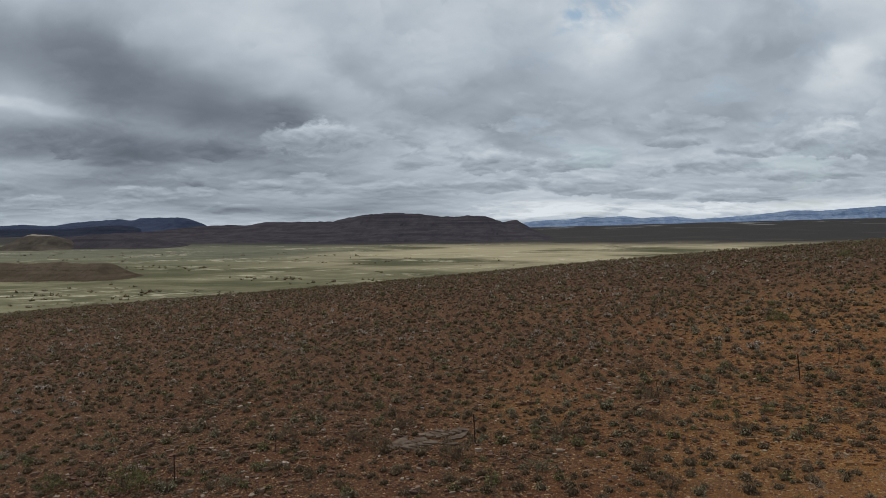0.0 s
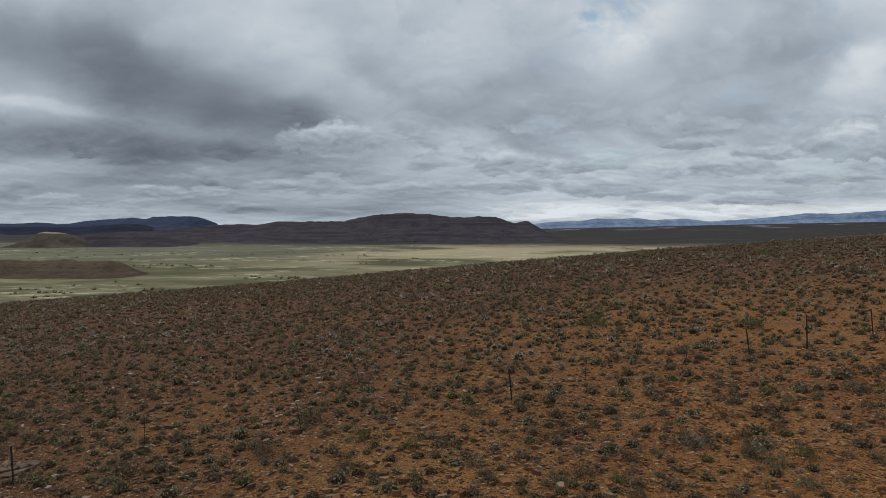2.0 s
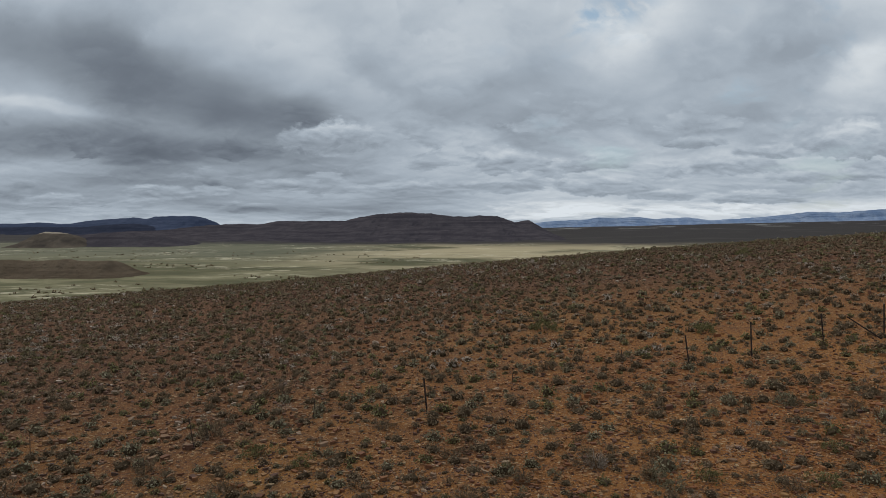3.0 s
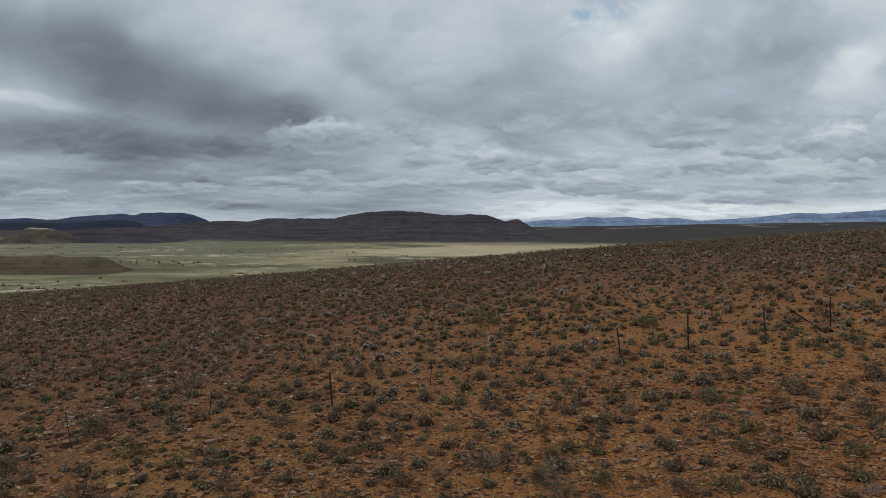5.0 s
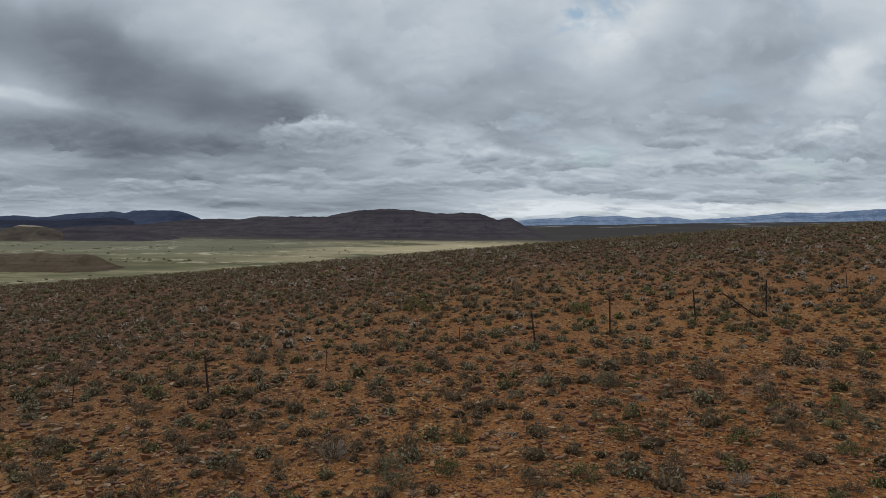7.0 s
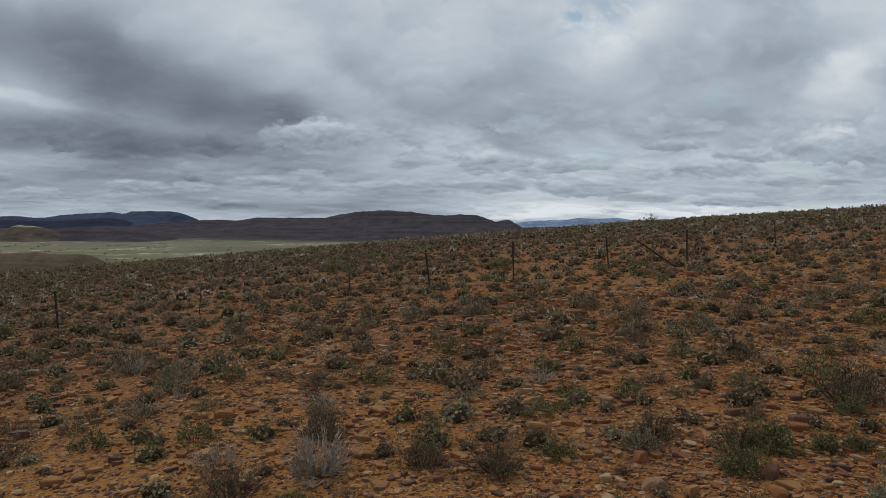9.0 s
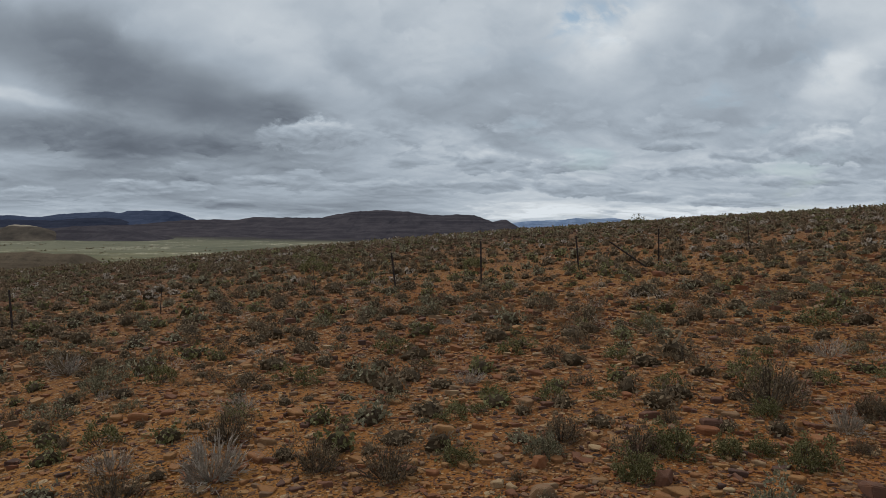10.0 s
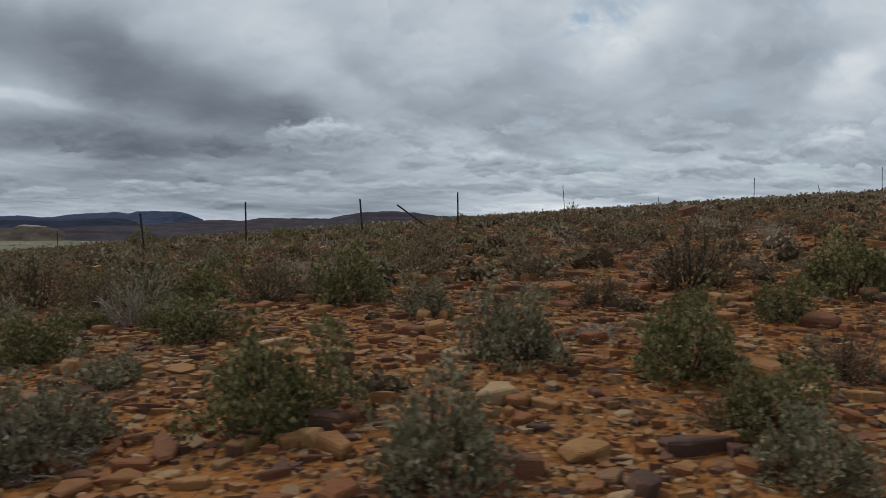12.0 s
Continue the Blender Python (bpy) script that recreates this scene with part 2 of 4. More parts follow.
def ground_nodes(g):
    p = g.add("ShaderNodeNewGeometry").outputs["Position"]
    x, y, z = g.xyz(p)
    # stony red soil of the hillside
    wide = g.noise(p, 0.045, 5.0, 0.6)
    mid = g.noise(p, 0.5, 6.0, 0.62)
    fine = g.noise(p, 9.0, 6.0, 0.65)
    ochre = g.step(g.math("ADD", x, g.math("MULTIPLY_ADD", wide, 70.0, -35.0)), -3.0, 27.0)
    ochre = g.math("MULTIPLY", ochre, g.step(y, 75.0, 35.0))
    soil = g.mix(g.step(g.noise(p, 0.11, 5.0, 0.6), 0.36, 0.62), (0.104, 0.038, 0.017), (0.080, 0.037, 0.020))
    soil = g.mix(ochre, soil, g.mix(g.step(wide, 0.36, 0.62), (0.282, 0.107, 0.032), (0.325, 0.150, 0.044)))
    soil = g.mix(g.step(mid, 0.48, 0.78), soil, (0.118, 0.060, 0.032))
    soil = g.mix(g.math("MULTIPLY", g.step(fine, 0.42, 0.8), 0.6), soil, g.mix(ochre, (0.20, 0.105, 0.055), (0.31, 0.175, 0.080)))
    chips = g.xyz(g.voronoi(p, 26.0, "Color"))
    grit = g.voronoi(p, 26.0)
    chip = g.ramp(chips[1], [(0.0, (0.060, 0.036, 0.028)), (0.4, (0.130, 0.062, 0.036)), (0.7, (0.26, 0.140, 0.066)), (1.0, (0.46, 0.30, 0.16))])
    soil = g.mix(g.math("MULTIPLY", g.step(chips[0], 0.40, 0.46), g.step(grit, 0.55, 0.42)), soil, chip)
    pebbles = g.xyz(g.voronoi(p, 9.0, "Color"))
    slab = g.voronoi(p, 9.0)
    plate = g.ramp(pebbles[1], [(0.0, (0.055, 0.036, 0.030)), (0.45, (0.125, 0.064, 0.040)), (0.75, (0.24, 0.132, 0.066)), (1.0, (0.42, 0.29, 0.165))])
    soil = g.mix(g.math("MULTIPLY", g.step(pebbles[0], 0.50, 0.54), g.step(slab, 0.50, 0.43)), soil, plate)
    # scrub far off, too small to stand apart
    scrub = g.step(g.math("ADD", g.noise(p, 0.9, 4.0, 0.6), g.math("MULTIPLY", g.step(y, 60.0, 260.0), 0.12)), 0.56, 0.66)
    soil = g.mix(g.math("MULTIPLY", scrub, g.step(y, 60.0, 130.0)), soil, (0.092, 0.074, 0.048))
    # the plain: pale dry grass, green flushes, clay pans, dark scrub beyond; sun and cloud shade painted in
    streak = g.vec("MULTIPLY", p, (0.0020, 0.0030, 0.0))
    s1 = g.noise(streak, 1.0, 8.0, 0.62, 0.3)
    s2 = g.noise(g.vec("MULTIPLY", p, (0.009, 0.013, 0.0)), 1.0, 8.0, 0.68)
    s3 = g.noise(g.vec("ADD", g.vec("MULTIPLY", p, (0.0032, 0.0055, 0.0)), (5.3, 2.1, 0)), 1.0, 6.0, 0.6)
    s4 = g.noise(g.vec("MULTIPLY", p, (0.022, 0.034, 0.0)), 1.0, 6.0, 0.7)
    grass = g.mix(g.step(s1, 0.38, 0.62), (0.100, 0.093, 0.046), (0.265, 0.238, 0.138))
    grass = g.mix(g.math("MULTIPLY", g.step(s2, 0.44, 0.60), 0.65), grass, (0.088, 0.090, 0.044))
    grass = g.mix(g.math("MULTIPLY", g.step(s4, 0.48, 0.66), 0.6), grass, (0.115, 0.108, 0.058))
    # cloud shade over the far left grass, put into its colour as grey
    grey = g.math("MULTIPLY", g.step(g.math("ADD", y, g.math("MULTIPLY_ADD", s2, 1100.0, -550.0)), 1500.0, 2300.0), g.step(x, 200.0, -700.0))
    grass = g.mix(g.math("MULTIPLY", grey, 0.75), grass, g.mix(g.step(s2, 0.42, 0.60), (0.120, 0.122, 0.084), (0.185, 0.180, 0.122)))
    # sunlit stretch of the plain, painted as a paler ground colour
    sun_patch = g.math("MULTIPLY", g.step(g.math("ADD", y, g.math("MULTIPLY_ADD", s2, 900.0, -450.0)), 1250.0, 1900.0), g.math("MULTIPLY", g.step(s1, 0.36, 0.54), g.step(x, -620.0, -60.0)))
    grass = g.mix(g.math("MULTIPLY", sun_patch, 0.70), grass, (0.52, 0.43, 0.27))
    pans = g.math("MULTIPLY", g.step(s3, 0.50, 0.62), g.step(s4, 0.50, 0.40))
    grass = g.mix(g.math("MULTIPLY", pans, 0.75), grass, (0.68, 0.60, 0.43))
    edge = g.math("ADD", y, g.math("MULTIPLY_ADD", s1, 900.0, -450.0))
    edge = g.math("ADD", edge, g.math("MULTIPLY", x, 0.04))
    beyond = g.step(edge, 2780.0, 3180.0)
    # scrub of the far plain, with the cloud shade on it painted dark
    dark = g.mix(g.step(s3, 0.5, 0.75), (0.045, 0.039, 0.036), (0.070, 0.062, 0.055))
    far_pan = g.math("MULTIPLY", g.step(s3, 0.56, 0.66), g.step(y, 4150.0, 4500.0))
    dark = g.mix(g.math("MULTIPLY", far_pan, 0.6), dark, (0.36, 0.35, 0.33))
    plain = g.mix(beyond, grass, dark)
    foot = g.step(g.math("ADD", z, g.math("MULTIPLY", mid, 10.0)), -62.0, -76.0)
    foot = g.math("MAXIMUM", foot, g.step(y, 1500.0, 1700.0))
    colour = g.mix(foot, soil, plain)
    h = g.math("ADD", g.math("MULTIPLY", fine, 0.5), g.math("MULTIPLY", slab, -0.6))
    n = g.bump(h, 1.0, 0.07, g.bump(g.math("MULTIPLY", grit, -1.0), 1.0, 0.03))
    return colour, n


def stone_nodes(g):
    r = g.add("ShaderNodeNewGeometry").outputs["Random Per Island"]
    o = g.add("ShaderNodeObjectInfo").outputs["Random"]
    r = g.math("FRACT", g.math("ADD", r, o))
    p = g.add("ShaderNodeNewGeometry").outputs["Position"]
    base = g.ramp(r, [(0.0, (0.085, 0.050, 0.040)), (0.12, (0.135, 0.066, 0.043)), (0.30, (0.225, 0.085, 0.037)),
                      (0.55, (0.290, 0.136, 0.052)), (0.78, (0.345, 0.188, 0.076)), (0.90, (0.19, 0.112, 0.066)),
                      (1.0, (0.42, 0.285, 0.150))])
    x, y, z = g.xyz(p)
    ochre = g.step(g.math("ADD", x, g.math("MULTIPLY_ADD", g.noise(p, 0.045, 5.0, 0.6), 70.0, -35.0)), -3.0, 27.0)
    ochre = g.math("MULTIPLY", ochre, g.step(y, 75.0, 35.0))
    shale = g.ramp(r, [(0.0, (0.070, 0.048, 0.040)), (0.3, (0.120, 0.068, 0.046)), (0.6, (0.165, 0.092, 0.058)), (0.80, (0.190, 0.126, 0.086)), (0.88, (0.30, 0.225, 0.165)), (1.0, (0.40, 0.33, 0.26))])
    base = g.mix(ochre, shale, base)
    n1 = g.noise(p, 7.0, 6.0, 0.65)
    n2 = g.noise(p, 45.0, 5.0, 0.65)
    c = g.mix(g.math("MULTIPLY", g.step(n1, 0.45, 0.75), 0.6), base, (0.20, 0.085, 0.04))
    c = g.mix(g.math("MULTIPLY", g.step(n2, 0.5, 0.75), 0.45), c, (0.12, 0.075, 0.05))
    return c, g.bump(g.math("ADD", n2, g.math("MULTIPLY", n1, 0.6)), 0.7, 0.012)


def bedrock_nodes(g):
    p = g.add("ShaderNodeNewGeometry").outputs["Position"]
    n1, n2 = g.noise(p, 2.2, 6.0, 0.65), g.noise(p, 30.0, 5.0, 0.65)
    c = g.mix(g.step(n1, 0.38, 0.64), (0.105, 0.072, 0.052), (0.185, 0.135, 0.098))
    return g.mix(g.math("MULTIPLY", g.step(n2, 0.48, 0.72), 0.5), c, (0.075, 0.050, 0.038)), g.bump(g.math("ADD", n1, n2), 0.8, 0.02)


def leaf_material(name, a, b, c):
    """Leaves or twigs: three tones, picked piece by piece, plant by plant."""
    def build(g):
        geo = g.add("ShaderNodeNewGeometry")
        r = geo.outputs["Random Per Island"]
        o = g.add("ShaderNodeObjectInfo").outputs["Random"]
        w = g.noise(geo.outputs["Position"], 0.9, 2.0)
        k = g.math("FRACT", g.math("ADD", g.math("ADD", r, w), o))
        col = g.ramp(k, [(0.0, a), (0.45, b), (0.9, c), (1.0, a)])
        fleck = g.noise(geo.outputs["Position"], 26.0, 3.0, 0.7)
        col = g.mix(g.math("MULTIPLY", g.step(fleck, 0.45, 0.70), 0.45), col, tuple(0.62 * q for q in a))
        return g.mix(g.math("MULTIPLY", g.step(fleck, 0.50, 0.28), 0.45), col, c), g.bump(fleck, 0.6, 0.03)
    return material(name, build, 0.8, 0.12, 0.22)


def hill_material(name, low, high, band, cap=None):
    def build(g):
        p = g.add("ShaderNodeNewGeometry").outputs["Position"]
        x, y, z = g.xyz(p)
        n = g.noise(p, 0.012, 8.0, 0.65)
        f = g.noise(p, 0.08, 6.0, 0.7)
        strata = g.noise(g.combine(g.math("MULTIPLY", x, 0.0012), g.math("MULTIPLY", y, 0.0012), g.math("MULTIPLY", z, 0.075)), 1.0, 5.0, 0.6)
        c = g.mix(g.step(n, 0.36, 0.66), low, high)
        c = g.mix(g.math("MULTIPLY", g.step(strata, 0.50, 0.62), 0.7), c, band)
        c = g.mix(g.math("MULTIPLY", g.step(f, 0.5, 0.75), 0.4), c, tuple(0.55 * k for k in low))
        if cap is not None:      # sunlight on the summit, painted as a pale top
            c = g.mix(g.step(g.math("MULTIPLY_ADD", n, 14.0, z), cap, cap + 7.0), c, (0.44, 0.37, 0.285))
        return c, g.bump(g.math("ADD", n, g.math("MULTIPLY", f, 0.4)), 1.0, 9.0)
    return material(name, build, 1.0, 0.0)


def steel_nodes(g):
    p = g.add("ShaderNodeNewGeometry").outputs["Position"]
    n = g.noise(p, 22.0, 5.0, 0.65)
    c = g.mix(g.step(n, 0.42, 0.68), (0.022, 0.020, 0.020), (0.075, 0.036, 0.022))
    return c, g.bump(n, 0.4, 0.004)


GROUND = material("stony_soil", ground_nodes, 0.95, 0.08)
STONE = material("sandstone", stone_nodes, 0.85, 0.2)
BEDROCK = material("bedrock", bedrock_nodes, 0.9, 0.1)
STEEL = material("rusted_steel", steel_nodes, 0.7, 0.3)
GREEN = leaf_material("green_leaf", (0.078, 0.072, 0.026), (0.15, 0.136, 0.054), (0.335, 0.302, 0.15))
SAGE = leaf_material("sage_leaf", (0.115, 0.100, 0.056), (0.210, 0.184, 0.110), (0.40, 0.355, 0.235))
BROWN = leaf_material("brown_leaf", (0.11, 0.075, 0.044), (0.195, 0.137, 0.082), (0.33, 0.245, 0.154))
DRY = leaf_material("dry_twig", (0.27, 0.215, 0.165), (0.4, 0.33, 0.262), (0.56, 0.485, 0.4))
BARK = leaf_material("grey_bark", (0.070, 0.050, 0.035), (0.120, 0.090, 0.064), (0.190, 0.152, 0.115))
# inner twigs, darkened to hold the shade inside and under the shrubs
SHADED_HEART = leaf_material("shaded_inner_twigs", (0.056, 0.037, 0.02), (0.084, 0.057, 0.032), (0.122, 0.086, 0.05))
RIDGE = hill_material("shale_ridge", (0.060, 0.054, 0.062), (0.088, 0.077, 0.084), (0.044, 0.040, 0.048))
KNOLL = hill_material("sunlit_top_knoll", (0.080, 0.066, 0.055), (0.150, 0.122, 0.094), (0.105, 0.086, 0.068), -29.0)
MESA = hill_material("brown_mesa", (0.112, 0.084, 0.058), (0.150, 0.114, 0.080), (0.088, 0.066, 0.048))
# the blue of these two is distance haze mixed into the rock colours
BLUE = hill_material("haze_blue_mountain", (0.056, 0.070, 0.112), (0.074, 0.090, 0.138), (0.048, 0.061, 0.104))
DUSK = hill_material("haze_blue_spur", (0.036, 0.041, 0.062), (0.046, 0.052, 0.076), (0.030, 0.035, 0.055))
# pale blue air before the last mountains, painted on their slopes
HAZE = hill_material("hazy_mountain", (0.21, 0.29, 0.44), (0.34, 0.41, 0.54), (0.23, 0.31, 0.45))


# ---- the land ----
def lattice(seed):
    return np.random.RandomState(seed).rand(256, 256)


LAT = [lattice(k) for k in range(4)]


def rough(x, y, size, k=0):
    """Smooth value noise, -0.5 to 0.5."""
    x, y = np.asarray(x, float) / size, np.asarray(y, float) / size
    i, j = np.floor(x).astype(int), np.floor(y).astype(int)
    u, v = x - i, y - j
    u, v = u * u * (3 - 2 * u), v * v * (3 - 2 * v)
    t = LAT[k]
    a, b = t[i & 255, j & 255], t[(i + 1) & 255, j & 255]
    c, d = t[i & 255, (j + 1) & 255], t[(i + 1) & 255, (j + 1) & 255]
    return (a * (1 - u) + b * u) * (1 - v) + (c * (1 - u) + d * u) * v - 0.5


def plain_z(x, y):
    """The plain, 90 m below, rising gently to the far mountains."""
    rise = np.clip(y - 2600, 0, None) / 2300.0
    tilt = np.clip(np.asarray(x, float) / 4900.0 + 0.1, 0, 1)
    return -89 + rise * (44 + 125 * tilt) + 1.5 * rough(x, y, 300, 1)


def hillside_z(x, y):
    """The stony hillside, falling away to the plain."""
    x, y = np.asarray(x, float), np.asarray(y, float)
    X, Y = x / 30, y / 50
    h = -0.0482 + 1.5352 * Y - 0.5392 * Y * Y + 2.8096 * X + 0.1871 * X * Y - 0.177 * X * X
    d = y - 138.1 + 0.2606 * x
    fall = 15 * np.logaddexp(0, d / 15)
    return h - 0.0078596 * fall ** 2 + 0.4812 * np.logaddexp(0, (-x - 20) / 10)


def ground_z(x, y):
    a, b = np.maximum(hillside_z(x, y), -400), plain_z(x, y)
    z = np.maximum(a, b) + 4 * np.exp(-np.abs(a - b) / 6)
    near = np.exp(-np.maximum(0, np.hypot(np.asarray(x) - 25, np.asarray(y) - 30) - 60) / 60)
    swell = 0.07 * np.exp(-((np.asarray(x) - 30) / 6) ** 2 - ((np.asarray(y) - 20.5) / 4) ** 2)
    return z + swell + (0.16 * rough(x, y, 3.1, 2) + 0.09 * rough(x, y, 0.9, 3)) * near


def spaced(lo, core_lo, core_hi, hi, step, grow):
    v = [float(k) for k in np.arange(core_lo, core_hi, step)]
    s = step
    while v[-1] < hi:
        s = min(s * grow, 90)
        v.append(v[-1] + s)
    s, low = step, [core_lo]
    while low[-1] > lo:
        s = min(s * grow, 90)
        low.append(low[-1] - s)
    return np.array(low[:0:-1] + v)


def mesh_from(name, verts, faces, material_, smooth=False):
    """A mesh from arrays: verts (n, 3); faces (m, 3) or (m, 4)."""
    me = bpy.data.meshes.new(name)
    verts, faces = np.asarray(verts, np.float32), np.asarray(faces, np.int32)
    m, k = faces.shape
    me.vertices.add(len(verts))
    me.vertices.foreach_set("co", verts.ravel())
    me.loops.add(m * k)
    me.loops.foreach_set("vertex_index", faces.ravel())
    me.polygons.add(m)
    me.polygons.foreach_set("loop_start", np.arange(0, m * k, k, dtype=np.int32))
    me.polygons.foreach_set("use_smooth", np.full(m, smooth, dtype=bool))
    me.update(calc_edges=True)
    me.materials.append(material_)
    return me


def grid_faces(n, m):
    k = np.arange((n - 1) * (m - 1))
    i, j = k // (m - 1), k % (m - 1)
    a = i * m + j
    return np.stack([a, a + m, a + m + 1, a + 1], 1)


def build_ground():
    gx = spaced(-4300, 12.0, 46.0, 4300, 0.27, 1.050)
    gy = spaced(-700, 14.0, 30.0, 4960, 0.27, 1.040)
    X, Y = np.meshgrid(gx, gy, indexing="ij")
    Z = ground_z(X, Y)
    me = mesh_from("ground", np.stack([X, Y, Z], -1).reshape(-1, 3), grid_faces(len(gx), len(gy)), GROUND, True)
    GRID.extend((gx, gy, Z))
    return tagged(new("ground", me), "stony red-brown hillside falling to a pale grass plain", "ground", kind="structure")


GRID = []
ground = build_ground()


def surface_z(x, y):
    """The height of the built ground."""
    gx, gy, Z = GRID
    x, y = np.asarray(x, float), np.asarray(y, float)
    i, j = np.clip(np.searchsorted(gx, x) - 1, 0, len(gx) - 2), np.clip(np.searchsorted(gy, y) - 1, 0, len(gy) - 2)
    u, v = (x - gx[i]) / (gx[i + 1] - gx[i]), (y - gy[j]) / (gy[j + 1] - gy[j])
    return Z[i, j] * (1 - u) * (1 - v) + Z[i + 1, j] * u * (1 - v) + Z[i, j + 1] * (1 - u) * v + Z[i + 1, j + 1] * u * v


def build_hill(name, label, mat, profile, distance, width, seed, cliff=0.55, kind="", gully=1.0, foot=4.0, back=0.8):
    """A ridge across the view: profile of (bearing, height) as tangents from the first eye; front slope with a cliff under the crest."""
    us = np.array([p[0] for p in profile])
    vs = np.array([p[1] for p in profile])
    n, m = 260, 44
    s = np.linspace(us[0], us[-1], n)
    crest = 9.87 + np.interp(s, us, vs) * distance
    x = s * distance
    crest = crest + (rough(x, x * 0 + seed * 7.3, distance * 0.004, seed % 4)) * distance * 0.0012
    w = np.concatenate([np.linspace(0, 0.7, 18), np.linspace(0.7, 1.0, 16)[1:], np.linspace(1.0, 1.0 + back, 12)[1:]])
    prof = np.where(w < 0.7, (w / 0.7) ** 1.6 * cliff,
                    np.where(w < 1.0, cliff + (1 - cliff) * np.clip((w - 0.7) / 0.3, 0, 1) ** 0.75, 1 - (w - 1) ** 2 * 0.6))
    X, W = np.meshgrid(x, w, indexing="ij")
    # the foot winds in and out with spurs and gullies
    spur = rough(X, X * 0 + seed, distance * 0.03, 1) + 0.5 * rough(X, X * 0 + seed, distance * 0.011, 2)
    Y = distance - width * (1 - W) + spur * width * 0.35 * np.clip(1 - W, 0, 1) * gully
    base = plain_z(X, Y) - foot
    H = crest[:, None] - base
    body = prof[None, :] + gully * 0.16 * (rough(X, W * width, distance * 0.010, 3) + 0.6 * rough(X, W * width, distance * 0.004, 0)) \
        * np.clip(W * (1 - W) * 4, 0, 1)
    ledge = np.round(body * 7) / 7
    body = np.where(W < 1, 0.86 * body + 0.14 * ledge, body)
    Z = base + np.maximum(H, 0.5) * body
    Z = np.where(W <= 1, np.minimum(Z, 9.87 + (crest[:, None] - 9.87) * Y / distance), Z)
    verts, faces = np.stack([X, Y, Z], -1).reshape(-1, 3), grid_faces(len(x), len(w))
    lower = faces[:, 0] % len(w) < 17
    root = tagged(new(name), label, "mountain" if "mountain" in name else "hill", kind=kind)
    root.location = (float(x.mean()), distance, float(plain_z(x.mean(), distance)))
    for part_name, pick in (("talus_slope", lower), ("summit_cliff", ~lower)):
        used, index = np.unique(faces[pick], return_inverse=True)
        child = new(part_name, mesh_from(part_name, verts[used] - np.array(root.location), index.reshape(-1, 4), mat, False))
        child.parent = root
    return root


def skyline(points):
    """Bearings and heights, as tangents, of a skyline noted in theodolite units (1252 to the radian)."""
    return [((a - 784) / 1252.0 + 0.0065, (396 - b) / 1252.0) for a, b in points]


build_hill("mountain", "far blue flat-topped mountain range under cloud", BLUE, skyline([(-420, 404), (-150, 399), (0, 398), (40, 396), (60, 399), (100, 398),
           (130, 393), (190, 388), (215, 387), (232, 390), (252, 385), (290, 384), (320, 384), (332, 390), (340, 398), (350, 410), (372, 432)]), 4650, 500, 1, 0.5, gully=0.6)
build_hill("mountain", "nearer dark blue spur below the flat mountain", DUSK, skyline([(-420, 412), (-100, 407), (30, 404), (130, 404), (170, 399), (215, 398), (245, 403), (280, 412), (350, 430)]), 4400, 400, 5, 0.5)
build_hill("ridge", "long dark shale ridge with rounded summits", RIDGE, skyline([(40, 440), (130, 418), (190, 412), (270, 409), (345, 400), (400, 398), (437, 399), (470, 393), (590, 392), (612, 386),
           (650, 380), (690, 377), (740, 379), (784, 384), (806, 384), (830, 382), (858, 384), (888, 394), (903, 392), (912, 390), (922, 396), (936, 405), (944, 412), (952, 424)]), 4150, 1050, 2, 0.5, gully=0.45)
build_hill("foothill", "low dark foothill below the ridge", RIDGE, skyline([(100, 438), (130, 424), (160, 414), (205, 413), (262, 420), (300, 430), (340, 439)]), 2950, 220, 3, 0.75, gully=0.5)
build_hill("knoll", "rounded knoll with its sunlit top painted pale", KNOLL, skyline([(-14, 442), (16, 433), (36, 422), (50, 415), (60, 413), (84, 414), (102, 419), (120, 428), (142, 440)]), 2800, 160, 4, 0.8, gully=0.5)
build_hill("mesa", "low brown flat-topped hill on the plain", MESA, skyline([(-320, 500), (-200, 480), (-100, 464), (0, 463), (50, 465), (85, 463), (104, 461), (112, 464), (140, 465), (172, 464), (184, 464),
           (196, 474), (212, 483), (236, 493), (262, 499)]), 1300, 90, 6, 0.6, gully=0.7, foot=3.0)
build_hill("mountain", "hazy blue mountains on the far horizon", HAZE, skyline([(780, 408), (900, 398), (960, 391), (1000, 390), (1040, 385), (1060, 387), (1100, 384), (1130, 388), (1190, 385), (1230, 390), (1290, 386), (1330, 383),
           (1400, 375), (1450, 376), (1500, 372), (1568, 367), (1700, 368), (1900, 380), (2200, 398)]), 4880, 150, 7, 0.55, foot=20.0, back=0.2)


# ---- shrubs ----
def unit(v):
    return v / np.maximum(np.linalg.norm(v, axis=-1, keepdims=True), 1e-9)


def tubes(paths, radii):
    """Three-sided tapering twigs along paths (n, k, 3); radii (n, k)."""
    n, k, _ = paths.shape
    d = unit(np.gradient(paths, axis=1))
    a = unit(np.cross(d, np.array([0.31, 0.77, 0.55])))
    b = np.cross(d, a)
    ring = []
    for q in range(3):
        w = 2 * math.pi * q / 3
        ring.append(paths + (a * math.cos(w) + b * math.sin(w)) * radii[..., None])
    v = np.stack(ring, 2).reshape(-1, 3)
    f = []
    base = np.arange(n)[:, None] * k * 3
    for j in range(k - 1):
        for q in range(3):
            r = (q + 1) % 3
            f.append(np.concatenate([base + j * 3 + q, base + j * 3 + r, base + j * 3 + 3 + r, base + j * 3 + 3 + q], 1))
    return v, np.concatenate(f)


